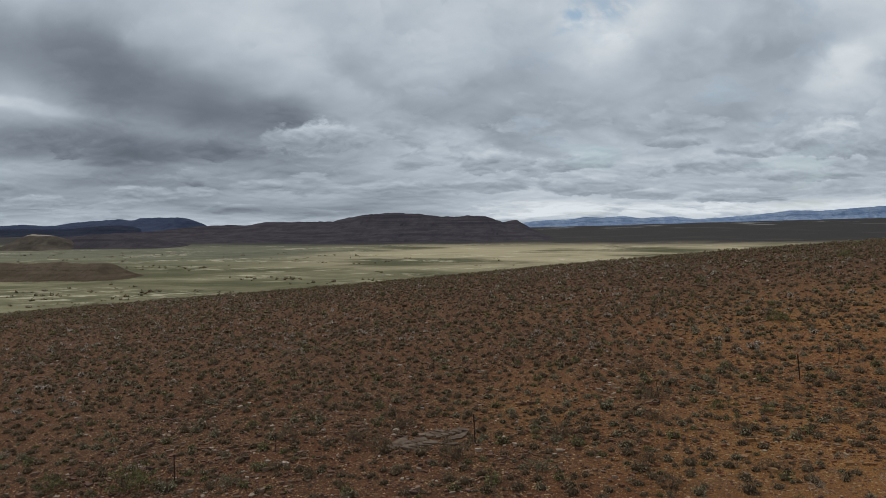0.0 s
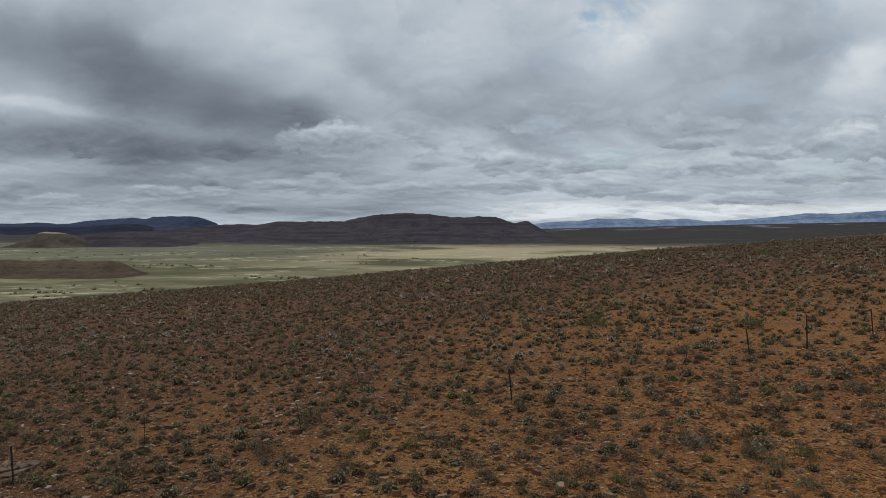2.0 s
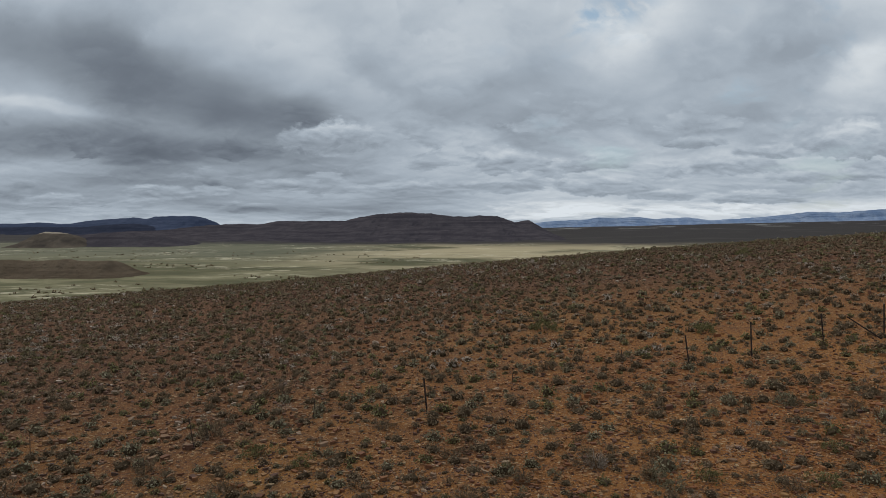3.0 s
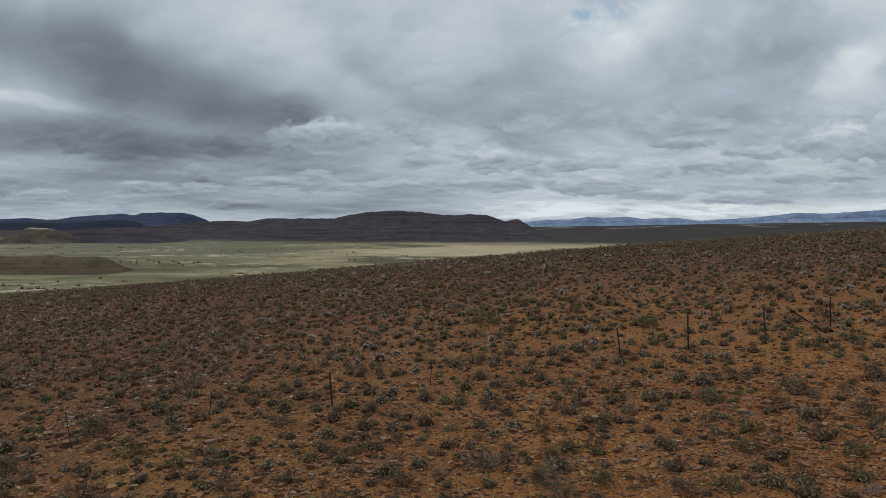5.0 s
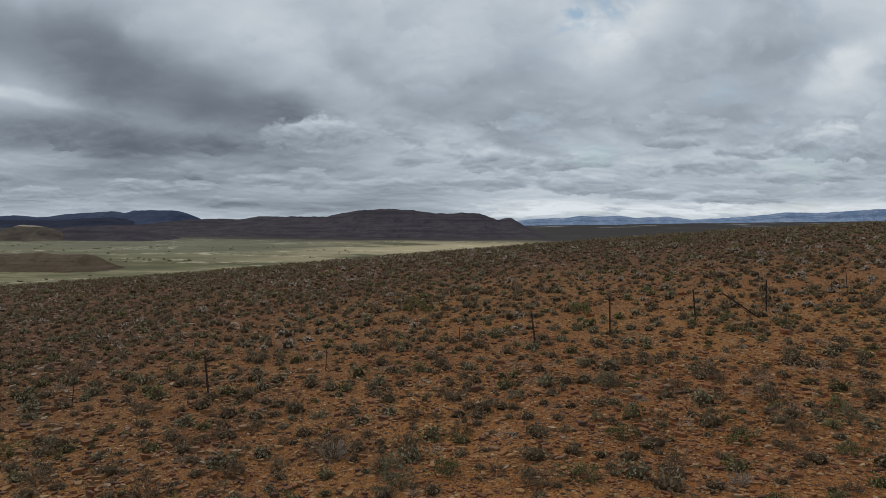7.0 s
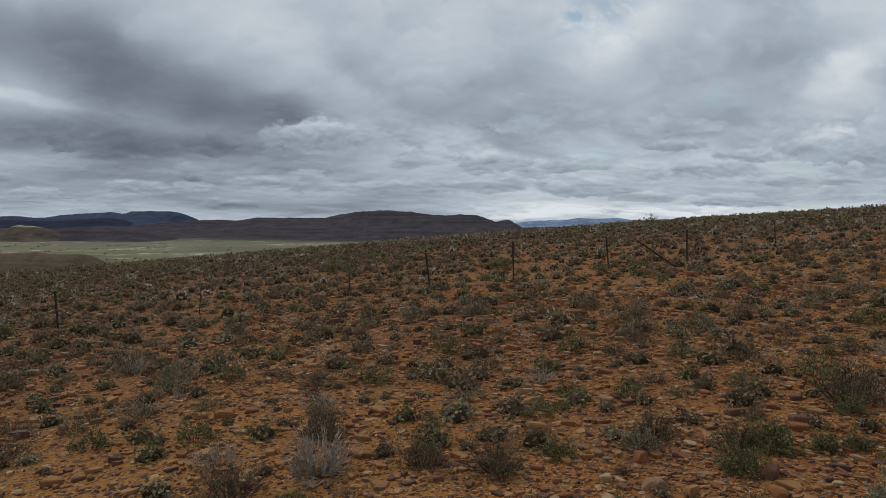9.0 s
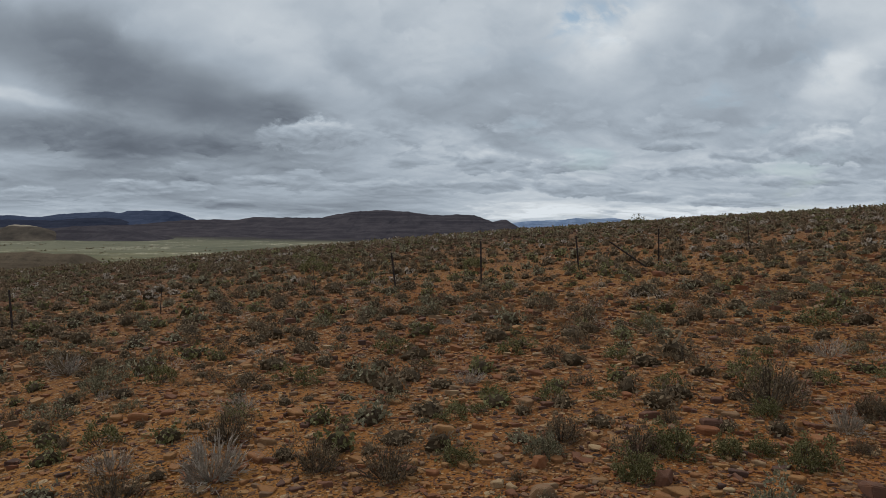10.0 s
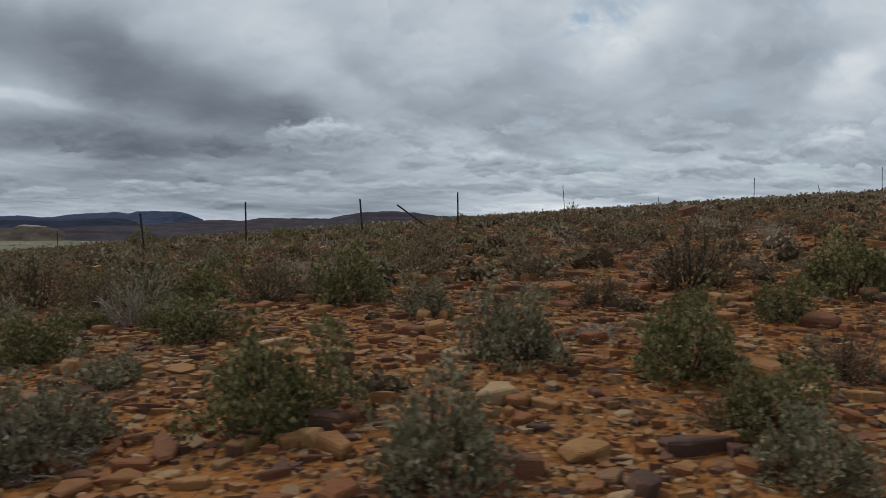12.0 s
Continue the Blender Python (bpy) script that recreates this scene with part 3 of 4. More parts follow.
def shrub_arrays(seed, stems, forks, leaves, leaf, wide, height, reach, leaf_from=0.45):
    """A dome-shaped shrub one metre across: twigs and leaves as arrays."""
    rs = np.random.RandomState(seed)
    az = rs.rand(stems) * 2 * math.pi
    el = np.arcsin(rs.rand(stems) * 0.97 + 0.02)
    lobes = 1 + 0.28 * np.sin(az * 2 + seed) + 0.18 * np.sin(az * 3 + seed * 2.1)
    r = 0.5 * lobes * (0.72 + 0.36 * rs.rand(stems))
    tip = np.stack([np.cos(az) * np.cos(el) * r, np.sin(az) * np.cos(el) * r, np.sin(el) * height * (0.75 + 0.35 * rs.rand(stems)) + 0.03], 1)
    root = np.stack([np.cos(az) * 0.05, np.sin(az) * 0.05, az * 0 - 0.04], 1) * (0.4 + rs.rand(stems, 1))
    bend = (root + tip) / 2 + np.stack([tip[:, 0] * 0.15, tip[:, 1] * 0.15, az * 0 - 0.02], 1) + (rs.rand(stems, 3) - 0.5) * 0.08
    main = np.stack([root, bend, tip], 1)
    tv, tf = tubes(main, np.array([0.011, 0.007, 0.003])[None] * (0.6 + 0.7 * rs.rand(stems, 1)))
    if forks:
        k = rs.randint(0, stems, forks)
        u = 0.35 + 0.6 * rs.rand(forks, 1)
        p = np.where(u < 0.5, root[k] + (bend[k] - root[k]) * u * 2, bend[k] + (tip[k] - bend[k]) * (u * 2 - 1))
        d = unit(tip[k] - root[k] + (rs.rand(forks, 3) - 0.5) * 0.9 * np.linalg.norm(tip[k] - root[k], axis=1, keepdims=True))
        q = p + d * (reach * (0.5 + rs.rand(forks, 1)))
        q[:, 2] = np.maximum(q[:, 2], 0.02)
        mid = (p + q) / 2 + (rs.rand(forks, 3) - 0.5) * 0.04
        fv, ff = tubes(np.stack([p, mid, q], 1), np.array([0.006, 0.005, 0.002])[None] * (0.6 + 0.8 * rs.rand(forks, 1)))
        tf = np.concatenate([tf, ff + len(tv)])
        tv = np.concatenate([tv, fv])
    else:
        p, q = root, tip
    # leaves sit in tufts over the dome and a little inside it
    tufts = max(4, leaves // 14)
    ta, te = rs.rand(tufts) * 2 * math.pi, np.arcsin(rs.rand(tufts) * 0.97)
    tr = 0.5 * (1 + 0.28 * np.sin(ta * 2 + seed) + 0.18 * np.sin(ta * 3 + seed * 2.1)) * (leaf_from + (1.04 - leaf_from) * rs.rand(tufts) ** 0.5)
    tr *= 1 + 0.18 * np.sin(ta * 5 + te * 4 + seed)
    heart = np.stack([np.cos(ta) * np.cos(te) * tr, np.sin(ta) * np.cos(te) * tr, np.sin(te) * tr * 2 * height], 1)
    k = rs.randint(0, tufts, leaves)
    at = heart[k] + np.clip(rs.randn(leaves, 3), -1.6, 1.6) * np.array([0.045, 0.045, 0.038])
    at[:, 2] = np.maximum(at[:, 2], 0.012)
    way = unit(unit(at) * 0.55 + (rs.rand(leaves, 3) - 0.5) * 1.7 + np.array([0, 0, 0.35]))
    side = unit(np.cross(way, rs.rand(leaves, 3) - 0.5))
    size = leaf * (0.6 + 0.7 * rs.rand(leaves, 1))
    a, c = at, at + way * size
    m = at + way * size * 0.5
    lift = np.cross(way, side) * size * 0.12
    b, e = m + side * size * wide + lift, m - side * size * wide + lift
    lv = np.stack([a, b, c, e], 1).reshape(-1, 3)
    lf = np.arange(leaves * 4).reshape(-1, 4)
    return (tv, tf), (lv, lf)


KINDS = {
    "green": ("leafy dark green shrub on stony red soil", GREEN, BARK),
    "sage": ("grey-green small-leaved shrub on stony soil", SAGE, BARK),
    "brown": ("dark olive-brown twiggy shrub on stony soil", BROWN, BARK),
    "dry": ("dead pale grey tangle of bare twigs", DRY, DRY),
}
SHAPES = {   # stems, forks, leaves, leaf length, leaf width, height, fork reach
    "green": (20, 16, 950, 0.058, 0.32, 0.45, 0.11),
    "sage": (22, 20, 950, 0.056, 0.32, 0.44, 0.12),
    "brown": (30, 44, 850, 0.052, 0.26, 0.43, 0.13),
    "dry": (60, 150, 380, 0.065, 0.07, 0.42, 0.12),
}
LUSH = {
    "green": (44, 60, 2700, 0.047, 0.40, 0.50, 0.11),
    "sage": (48, 90, 2700, 0.046, 0.40, 0.50, 0.12),
    "brown": (70, 160, 1700, 0.044, 0.26, 0.48, 0.13),
    "dry": (90, 460, 600, 0.050, 0.06, 0.44, 0.12),
}
MODELS = {}
for kind, shape in [*SHAPES.items(), *LUSH.items()]:
    MODELS.setdefault(kind, [])
    for v in range(4):
        (tv, tf), (lv, lf) = shrub_arrays(11 * v + len(kind), *shape, 0.5)
        MODELS[kind].append((mesh_from(kind + "_twigs", tv, tf, KINDS[kind][2]), mesh_from(kind + "_leaves", lv, lf, KINDS[kind][1])))


def add_shrub(kind, x, y, w, turn, variant, squash=1.0):
    root = tagged(new("shrub"), KINDS[kind][0], "shrub", "shrubs on the hillside")
    twigs, leaves = MODELS[kind][variant]
    for name, me in (("branchwork", twigs), ("brush" if kind == "dry" else "foliage", leaves)):
        child = tagged(new(name, me), kind="stuff")
        child.parent = root
    root.matrix_world = Matrix.LocRotScale((x, y, float(surface_z(x, y)) - 0.01), Euler((0, 0, turn)), (w, w, w * squash))
    return root


# shrubs that stand out: place and width
GREENS = [(35.58, 17.19, 0.49), (37.26, 17.55, 0.44), (37.28, 16.82, 0.34), (34.69, 18.91, 0.43), (33.98, 18.42, 0.42), (35.43, 20.48, 0.65), (37.61, 18.57, 0.25),
          (38.09, 18.46, 0.32), (38.97, 19.36, 0.64), (34.02, 21, 0.53), (33.11, 18.99, 0.47), (32.32, 18.28, 0.44), (32.11, 17.56, 0.38),
          (33.02, 18.08, 0.24), (34.31, 19.32, 0.34), (32.49, 22.14, 0.59), (33.64, 19.66, 0.25), (35.58, 26.09, 0.71), (25.84, 22.18, 0.38),
          (24.34, 21.66, 0.54), (29.14, 22.61, 0.37), (28.9, 21.68, 0.32), (28.58, 21.5, 0.4), (28.61, 20.2, 0.31), (26.28, 24.15, 0.62),
          (30.69, 19.95, 0.44), (30.2, 19.42, 0.36), (31.21, 19.88, 0.28), (31.55, 19.91, 0.26), (31.83, 19.53, 0.37), (32.02, 20.84, 0.31)]
MORE_GREENS = [(33.41, 22.13, 0.39), (32.71, 22.86, 0.49), (30.48, 21.9, 0.31), (31.42, 22.18, 0.44), (29.84, 22.04, 0.35), (34.41, 22.13, 0.57),
               (28.83, 18.71, 0.27), (26, 19.42, 0.34), (29.77, 25.46, 0.58), (31.36, 24.37, 0.49), (32.54, 26.99, 0.56), (23.85, 24.76, 0.6),
               (27.59, 26.29, 0.52), (11.8, 29.5, 0.8), (22.7, 46.9, 1.5), (30, 42.5, 1.1), (13.4, 28.4, 0.65), (-12.3, 26.3, 1.7),
               (-15.8, 27.1, 1.1)]
SAGES = [(34.81, 16.99, 0.44), (36.2, 16.52, 0.41), (36.54, 17.97, 0.47), (37.21, 16.42, 0.29), (34.63, 17.88, 0.25), (36.09, 19.43, 0.38),
         (30.9, 18.27, 0.55), (31.85, 17.55, 0.19), (27.77, 22.58, 0.38), (29.47, 20.21, 0.34), (33.68, 20.6, 0.55), (22.79, 25.22, 0.64),
         (23, 24.6, 0.64), (28.2, 30.3, 0.8), (-8.3, 25.7, 0.85), (3.3, 24.5, 0.85)]
DRYS = [(33.86, 19.93, 0.59), (34.35, 23.71, 0.58), (30.57, 17.71, 0.47), (32.63, 20.34, 0.4), (35.04, 22.74, 0.6), (26.1, 20.33, 0.77),
        (24.95, 20.63, 0.64), (28.89, 23.49, 0.49), (25.82, 22.54, 0.47), (28.14, 18.83, 0.42), (21.5, 26.4, 0.8)]
BROWNS = [(37.16, 16.93, 0.17), (37.78, 17.28, 0.3), (38.14, 20.08, 0.76), (36, 22.15, 0.65), (32.31, 21.28, 0.78),
          (37.27, 19.34, 0.38), (37.01, 21.02, 0.41), (33.13, 20.78, 0.4), (32.85, 19.31, 0.36), (31.95, 18.18, 0.32), (33.19, 18.03, 0.22),
          (34.63, 20.87, 0.55), (33.87, 17.81, 0.23), (36.14, 23.48, 0.75), (31.53, 27.92, 0.78), (25.27, 19.89, 0.56), (25.95, 21.43, 0.56),
          (27.92, 19.91, 0.52), (27.18, 20.27, 0.5), (29.73, 20.61, 0.47), (30.37, 19.97, 0.47), (33.28, 20.58, 0.4), (32.72, 21.86, 0.55),
          (30.42, 22.74, 0.44), (29.84, 18.39, 0.39), (29.16, 19.71, 0.16), (30.38, 24.78, 0.46), (32.11, 23.6, 0.51), (32.44, 19.73, 0.26)]
MORE_BROWNS = [(30.95, 20.83, 0.25), (33.91, 24.11, 0.47), (21.43, 26.6, 0.85), (24.82, 24.6, 0.39), (24.24, 27.3, 0.59), (23.13, 28.58, 0.59),
               (29.91, 29.45, 0.57), (28.34, 30.04, 0.53), (19.5, 25.9, 0.75), (22.7, 25.5, 0.61), (10.6, 37.3, 1.1), (9.6, 31.6, 1.2),
               (21.7, 37.5, 0.87), (18.1, 24.9, 0.75), (15.3, 26.3, 0.7), (15.5, 31.3, 0.7), (-7.1, 30.6, 1.15), (-3.9, 29.5, 1.2),
               (-2.8, 28.9, 1.15), (-1.8, 31.2, 1.05), (0.3, 26.3, 1.2), (11.6, 26.9, 0.8), (7.1, 21.7, 1), (10.8, 22.5, 0.8), (7.2, 24.2, 0.85),
               (4.6, 28, 1.1), (-13.9, 39.8, 1.1), (8.7, 28.6, 0.85)]
taken = []
dice = random.Random(5)
for kind, rows in (("green", GREENS + MORE_GREENS + [(49.0, 85.0, 1.7)]), ("sage", SAGES), ("dry", DRYS), ("brown", BROWNS + MORE_BROWNS)):
    for k, (x, y, w) in enumerate(rows):
        close = x > 25 and y < 21.5      # the camera passes these nearest
        add_shrub(kind, x, y, w * 1.04, dice.random() * 6.28, dice.randrange(4) + 4 * close, (1.10 if close else 0.9) + 0.22 * dice.random())
        taken.append((x, y, w))


TRACK = [(-2.0, 36.0), (12.0, 38.5), (20.0, 40.0), (28.6, 41.0), (35.0, 44.0), (41.0, 46.0), (50.0, 49.0)]


def track_gap(x, y):
    """How far a place lies off the bare strip beside the fence."""
    line = np.interp(x, [p[0] for p in TRACK], [p[1] for p in TRACK])
    return np.abs(y - line - 0.8 * rough(x, y, 6.0, 2)) + np.maximum(0, 24 - np.asarray(x))


class Crowd:
    """Keeps places apart."""
    def __init__(self):
        self.cells = {}

    def fits(self, x, y, r):
        for i in range(int(x // 1) - 1, int(x // 1) + 2):
            for j in range(int(y // 1) - 1, int(y // 1) + 2):
                for a, b, q in self.cells.get((i, j), ()):
                    if (a - x) ** 2 + (b - y) ** 2 < (0.38 * (q + r)) ** 2:
                        return False
        self.cells.setdefault((int(x // 1), int(y // 1)), []).append((x, y, r))
        return True


crowd = Crowd()
for x, y, w in taken:
    crowd.fits(x, y, w)


def near_path(x, y):
    """Beside the low end of the camera's way, which stays free."""
    return 22 < x < 40 and abs(y - (12.4 + 0.16 * (x - 24))) < 1.9


def pick_kind(x, y, dice):
    lush = ((x + 10) / 10) ** 2 + ((y - 57) / 5) ** 2 < 1
    r = dice.random() + 0.25 * float(rough(x, y, 14.0, 1)) + (0.22 if lush else 0.0)
    return "brown" if r < 0.62 else "sage" if r < 0.80 else "green" if r < 0.93 else "dry"


for x, y, w in ((43.2, 34.6, 1.4), (42.7, 33.4, 1.0), (42.3, 32.2, 0.8), (35.4, 35.0, 0.9), (13.4, 47.5, 0.8), (-0.7, 28.9, 1.6), (-1.6, 28.8, 1.0), (0.3, 28.9, 1.0)):
    crowd.fits(x, y, w)        # room for the larger rocks
add_shrub("dry", 37.05, 18.35, 0.36, 1.0, 5, 0.4)
add_shrub("dry", 34.74, 16.93, 0.46, 2.0, 6, 0.9)

# loose shrubs between them, each a thing, over the near slope
count = 0
while count < 165:
    x, y = 17 + 31 * dice.random(), 15.5 + 15.5 * dice.random()
    w = 0.22 + 0.42 * dice.random() ** 1.6
    inner = 26 < x < 39 and y < 23.5
    if near_path(x, y) or (inner and dice.random() < 0.86) or not crowd.fits(x, y, w + (0.12 if inner else 0.0)):
        continue
    if inner:
        w *= 0.6
    add_shrub(pick_kind(x, y, dice), x, y, w, dice.random() * 6.28, dice.randrange(4), 0.88 + 0.35 * dice.random())
    count += 1


def merged(name, models, places, mat):
    """Many copies of small models in one mesh. places: x, y, z, width, turn, model, squash."""
    V, Fa, Hearts, off = [], [], [], 0
    for k, (v, f, *hearts) in enumerate(models):
        rows = np.array([p for p in places if p[5] == k])
        if not len(rows):
            continue
        c, s_ = np.cos(rows[:, 4])[:, None], np.sin(rows[:, 4])[:, None]
        w = rows[:, 3][:, None]
        X = (v[None, :, 0] * c - v[None, :, 1] * s_) * w + rows[:, 0][:, None]
        Y = (v[None, :, 0] * s_ + v[None, :, 1] * c) * w + rows[:, 1][:, None]
        Z = v[None, :, 2] * w * rows[:, 6][:, None] + rows[:, 2][:, None]
        V.append(np.stack([X, Y, Z], -1).reshape(-1, 3))
        Fa.append((f[None] + (np.arange(len(rows)) * len(v))[:, None, None]).reshape(-1, f.shape[1]) + off)
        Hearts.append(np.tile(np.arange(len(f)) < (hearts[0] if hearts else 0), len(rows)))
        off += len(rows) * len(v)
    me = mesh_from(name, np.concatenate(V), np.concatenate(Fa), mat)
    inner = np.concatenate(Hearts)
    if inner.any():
        me.materials.append(SHADED_HEART)
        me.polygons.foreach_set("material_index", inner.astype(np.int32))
    return new(name, me)


def cushion(seed, sides, levels, high):
    """The dense heart of a low rounded shrub, one metre across, lumpy and uneven."""
    rs = np.random.RandomState(seed)
    w = (np.arange(sides) + 0.5 * (rs.rand(sides) - 0.5)) * 2 * math.pi / sides
    lobes = 1 + 0.22 * np.sin(w * 2 + seed) + 0.14 * np.sin(w * 3 + 2 * seed)
    rings = []
    for r, z in levels:
        q = r * lobes * (0.84 + 0.32 * rs.rand(sides))
        rings.append(np.stack([np.cos(w) * q, np.sin(w) * q, z * high * (0.85 + 0.3 * rs.rand(sides))], 1))
    v = np.concatenate(rings)
    f = []
    for q in range(len(rings) - 1):
        for k in range(sides):
            n = (k + 1) % sides
            f.append((q * sides + k, q * sides + n, (q + 1) * sides + n, (q + 1) * sides + k))
    b_ = (len(rings) - 1) * sides
    for k in range(1, sides - 2, 2):
        f.append((b_, b_ + k, b_ + k + 1, b_ + k + 2))
    return v, np.array(f)


def bushy(seed, sides, levels, leaves, leaf, wide, heart=True):
    """A low cushion, one metre across, with small leaves and twig ends standing out all over it."""
    v, f = cushion(seed, sides, levels, 0.42)
    rs = np.random.RandomState(seed + 7)
    az, el = rs.rand(leaves) * 2 * math.pi, np.arcsin(rs.rand(leaves) * 0.98)
    lobes = 1 + 0.22 * np.sin(az * 2 + seed) + 0.14 * np.sin(az * 3 + 2 * seed)
    r = lobes * (0.30 + 0.15 * rs.rand(leaves) + 0.04 * np.sin(az * 5 + el * 4 + seed))
    at = np.stack([np.cos(az) * np.cos(el) * r, np.sin(az) * np.cos(el) * r, np.sin(el) * r * 0.92 + 0.01], 1)
    way = unit(unit(at) * 0.35 + (rs.rand(leaves, 3) - 0.5) * 1.7 + np.array([0, 0, 0.1]))
    side = unit(np.cross(way, unit(at) + (rs.rand(leaves, 3) - 0.5) * 1.1))
    size = leaf * (0.6 + 0.8 * rs.rand(leaves, 1))
    m = at + way * size * 0.55
    lv = np.stack([at - way * size * 0.2, m + side * size * wide, at + way * size, m - side * size * wide], 1).reshape(-1, 3)
    lf = np.arange(leaves * 4).reshape(-1, 4)
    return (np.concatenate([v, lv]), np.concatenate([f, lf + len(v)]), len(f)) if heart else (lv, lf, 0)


DOME = [(0.26, -0.06), (0.30, 0.20), (0.24, 0.47), (0.12, 0.66)]
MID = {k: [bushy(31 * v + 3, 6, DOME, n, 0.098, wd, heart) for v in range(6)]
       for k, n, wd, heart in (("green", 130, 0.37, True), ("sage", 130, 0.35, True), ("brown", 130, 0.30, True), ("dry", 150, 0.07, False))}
LOW = {k: [bushy(23 * v + 9, 6, DOME[:1] + DOME[2:], 52, 0.145, 0.40) for v in range(6)] for k in KINDS}
FAR = {k: [bushy(17 * v + 5, 5, [DOME[0], DOME[2]], 16, 0.22, 0.46) for v in range(6)] for k in KINDS}
low = {k: [] for k in KINDS}
mid, far = {k: [] for k in KINDS}, {k: [] for k in KINDS}


def scatter(x0, x1, y0, y1, per_metre, out, models, big=1.0, skip=None):
    n = int((x1 - x0) * (y1 - y0) * per_metre)
    xs, ys = x0 + (x1 - x0) * np.random.rand(n), y0 + (y1 - y0) * np.random.rand(n)
    zs, gap, thin = surface_z(xs, ys), track_gap(xs, ys), rough(xs, ys, 9.0, 1) + rough(xs, ys, 31.0, 3)
    for x, y, z, g, t in zip(xs, ys, zs, gap, thin):
        if skip and skip(x, y) or z < -55 or near_path(x, y) or y - 138.1 + 0.26 * x > 14 or y > 66 and not -0.72 * y < x < 40 + 0.72 * y:
            continue
        if g < 1.1 and dice.random() < 0.85 or dice.random() > 0.92 + 0.7 * t:
            continue
        w = big * (0.26 + 0.52 * dice.random() ** 1.7)
        if dice.random() < 0.03:
            w *= 1.25
        if not crowd.fits(x, y, w):
            continue
        out[pick_kind(x, y, dice)].append((x, y, z - 0.01, w, dice.random() * 6.28, dice.randrange(6), 0.80 + 0.40 * dice.random()))


scatter(-30, 60, 16, 39, 3.2, mid, MID, 1.0, skip=lambda x, y: 17 < x < 48 and y < 31)
scatter(17, 50, 20.0, 23.5, 2.6, mid, MID, 0.80)
scatter(17, 50, 23.5, 31, 3.8, mid, MID, 1.0)
scatter(22, 46, 16.5, 20.0, 0.40, mid, MID, 0.40)
scatter(-42, 75, 39, 66, 3.2, low, LOW, 1.0)
scatter(-100, 130, 66, 150, 1.7, far, FAR, 1.15)
scatter(-34, 66, -16, 14, 0.75, far, FAR, 1.0)
scatter(-110, -42, 20, 66, 0.30, far, FAR, 1.12)
scatter(75, 150, 14, 66, 0.30, far, FAR, 1.12)
scatter(-220, -110, 40, 230, 0.06, far, FAR, 1.7)
scatter(-110, 230, 150, 230, 0.06, far, FAR, 1.7)
for k in KINDS:
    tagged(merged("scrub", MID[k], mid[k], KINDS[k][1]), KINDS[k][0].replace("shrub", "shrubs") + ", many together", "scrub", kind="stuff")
    tagged(merged("scrub", LOW[k], low[k], KINDS[k][1]), KINDS[k][0].replace("shrub", "shrubs") + " further up the slope", "scrub", kind="stuff")
    tagged(merged("distant_scrub", FAR[k], far[k], KINDS[k][1]), "low " + KINDS[k][0].replace("shrub", "shrubs").split(" on ")[0] + " across the far slope", "scrub", kind="stuff")

# dark bushes along the dry water courses of the plain
rows = []
for k in range(420):
    y = 780 + 1700 * dice.random() ** 1.4
    x = (-0.62 + 0.75 * dice.random()) * y
    wet = float(rough(x, y, 260, 2) + 0.5 * rough(x, y, 90, 1))
    if wet > 0.02 or dice.random() < 0.15:
        z = float(surface_z(x, y))
        if z < -70:
            for j in range(1 + dice.randrange(3)):
                xx, yy = x + dice.gauss(0, 6), y + dice.gauss(0, 6)
                rows.append((xx, yy, z - 0.4, (3.0 + 6.0 * dice.random() ** 2), dice.random() * 6.28, dice.randrange(5), 1.0))
for x0, y0, n, spread in ((-545, 985, 8, 13), (-418, 930, 2, 4), (-310, 1283, 14, 35), (-250, 1260, 8, 25), (-630, 1650, 16, 60), (-560, 1600, 8, 40), (-195, 1175, 8, 25), (-100, 1250, 6, 30)):
    for k in range(n):
        x, y = x0 + dice.gauss(0, spread), y0 + dice.gauss(0, spread * 0.5)
        rows.append((x, y, float(surface_z(x, y)) - 0.4, 4.0 + 5.0 * dice.random(), dice.random() * 6.28, dice.randrange(5), 1.0))
tagged(merged("plain_bushes", FAR["green"], rows, BROWN), "dark thorn bushes dotted over the pale plain", "bushes", kind="stuff")


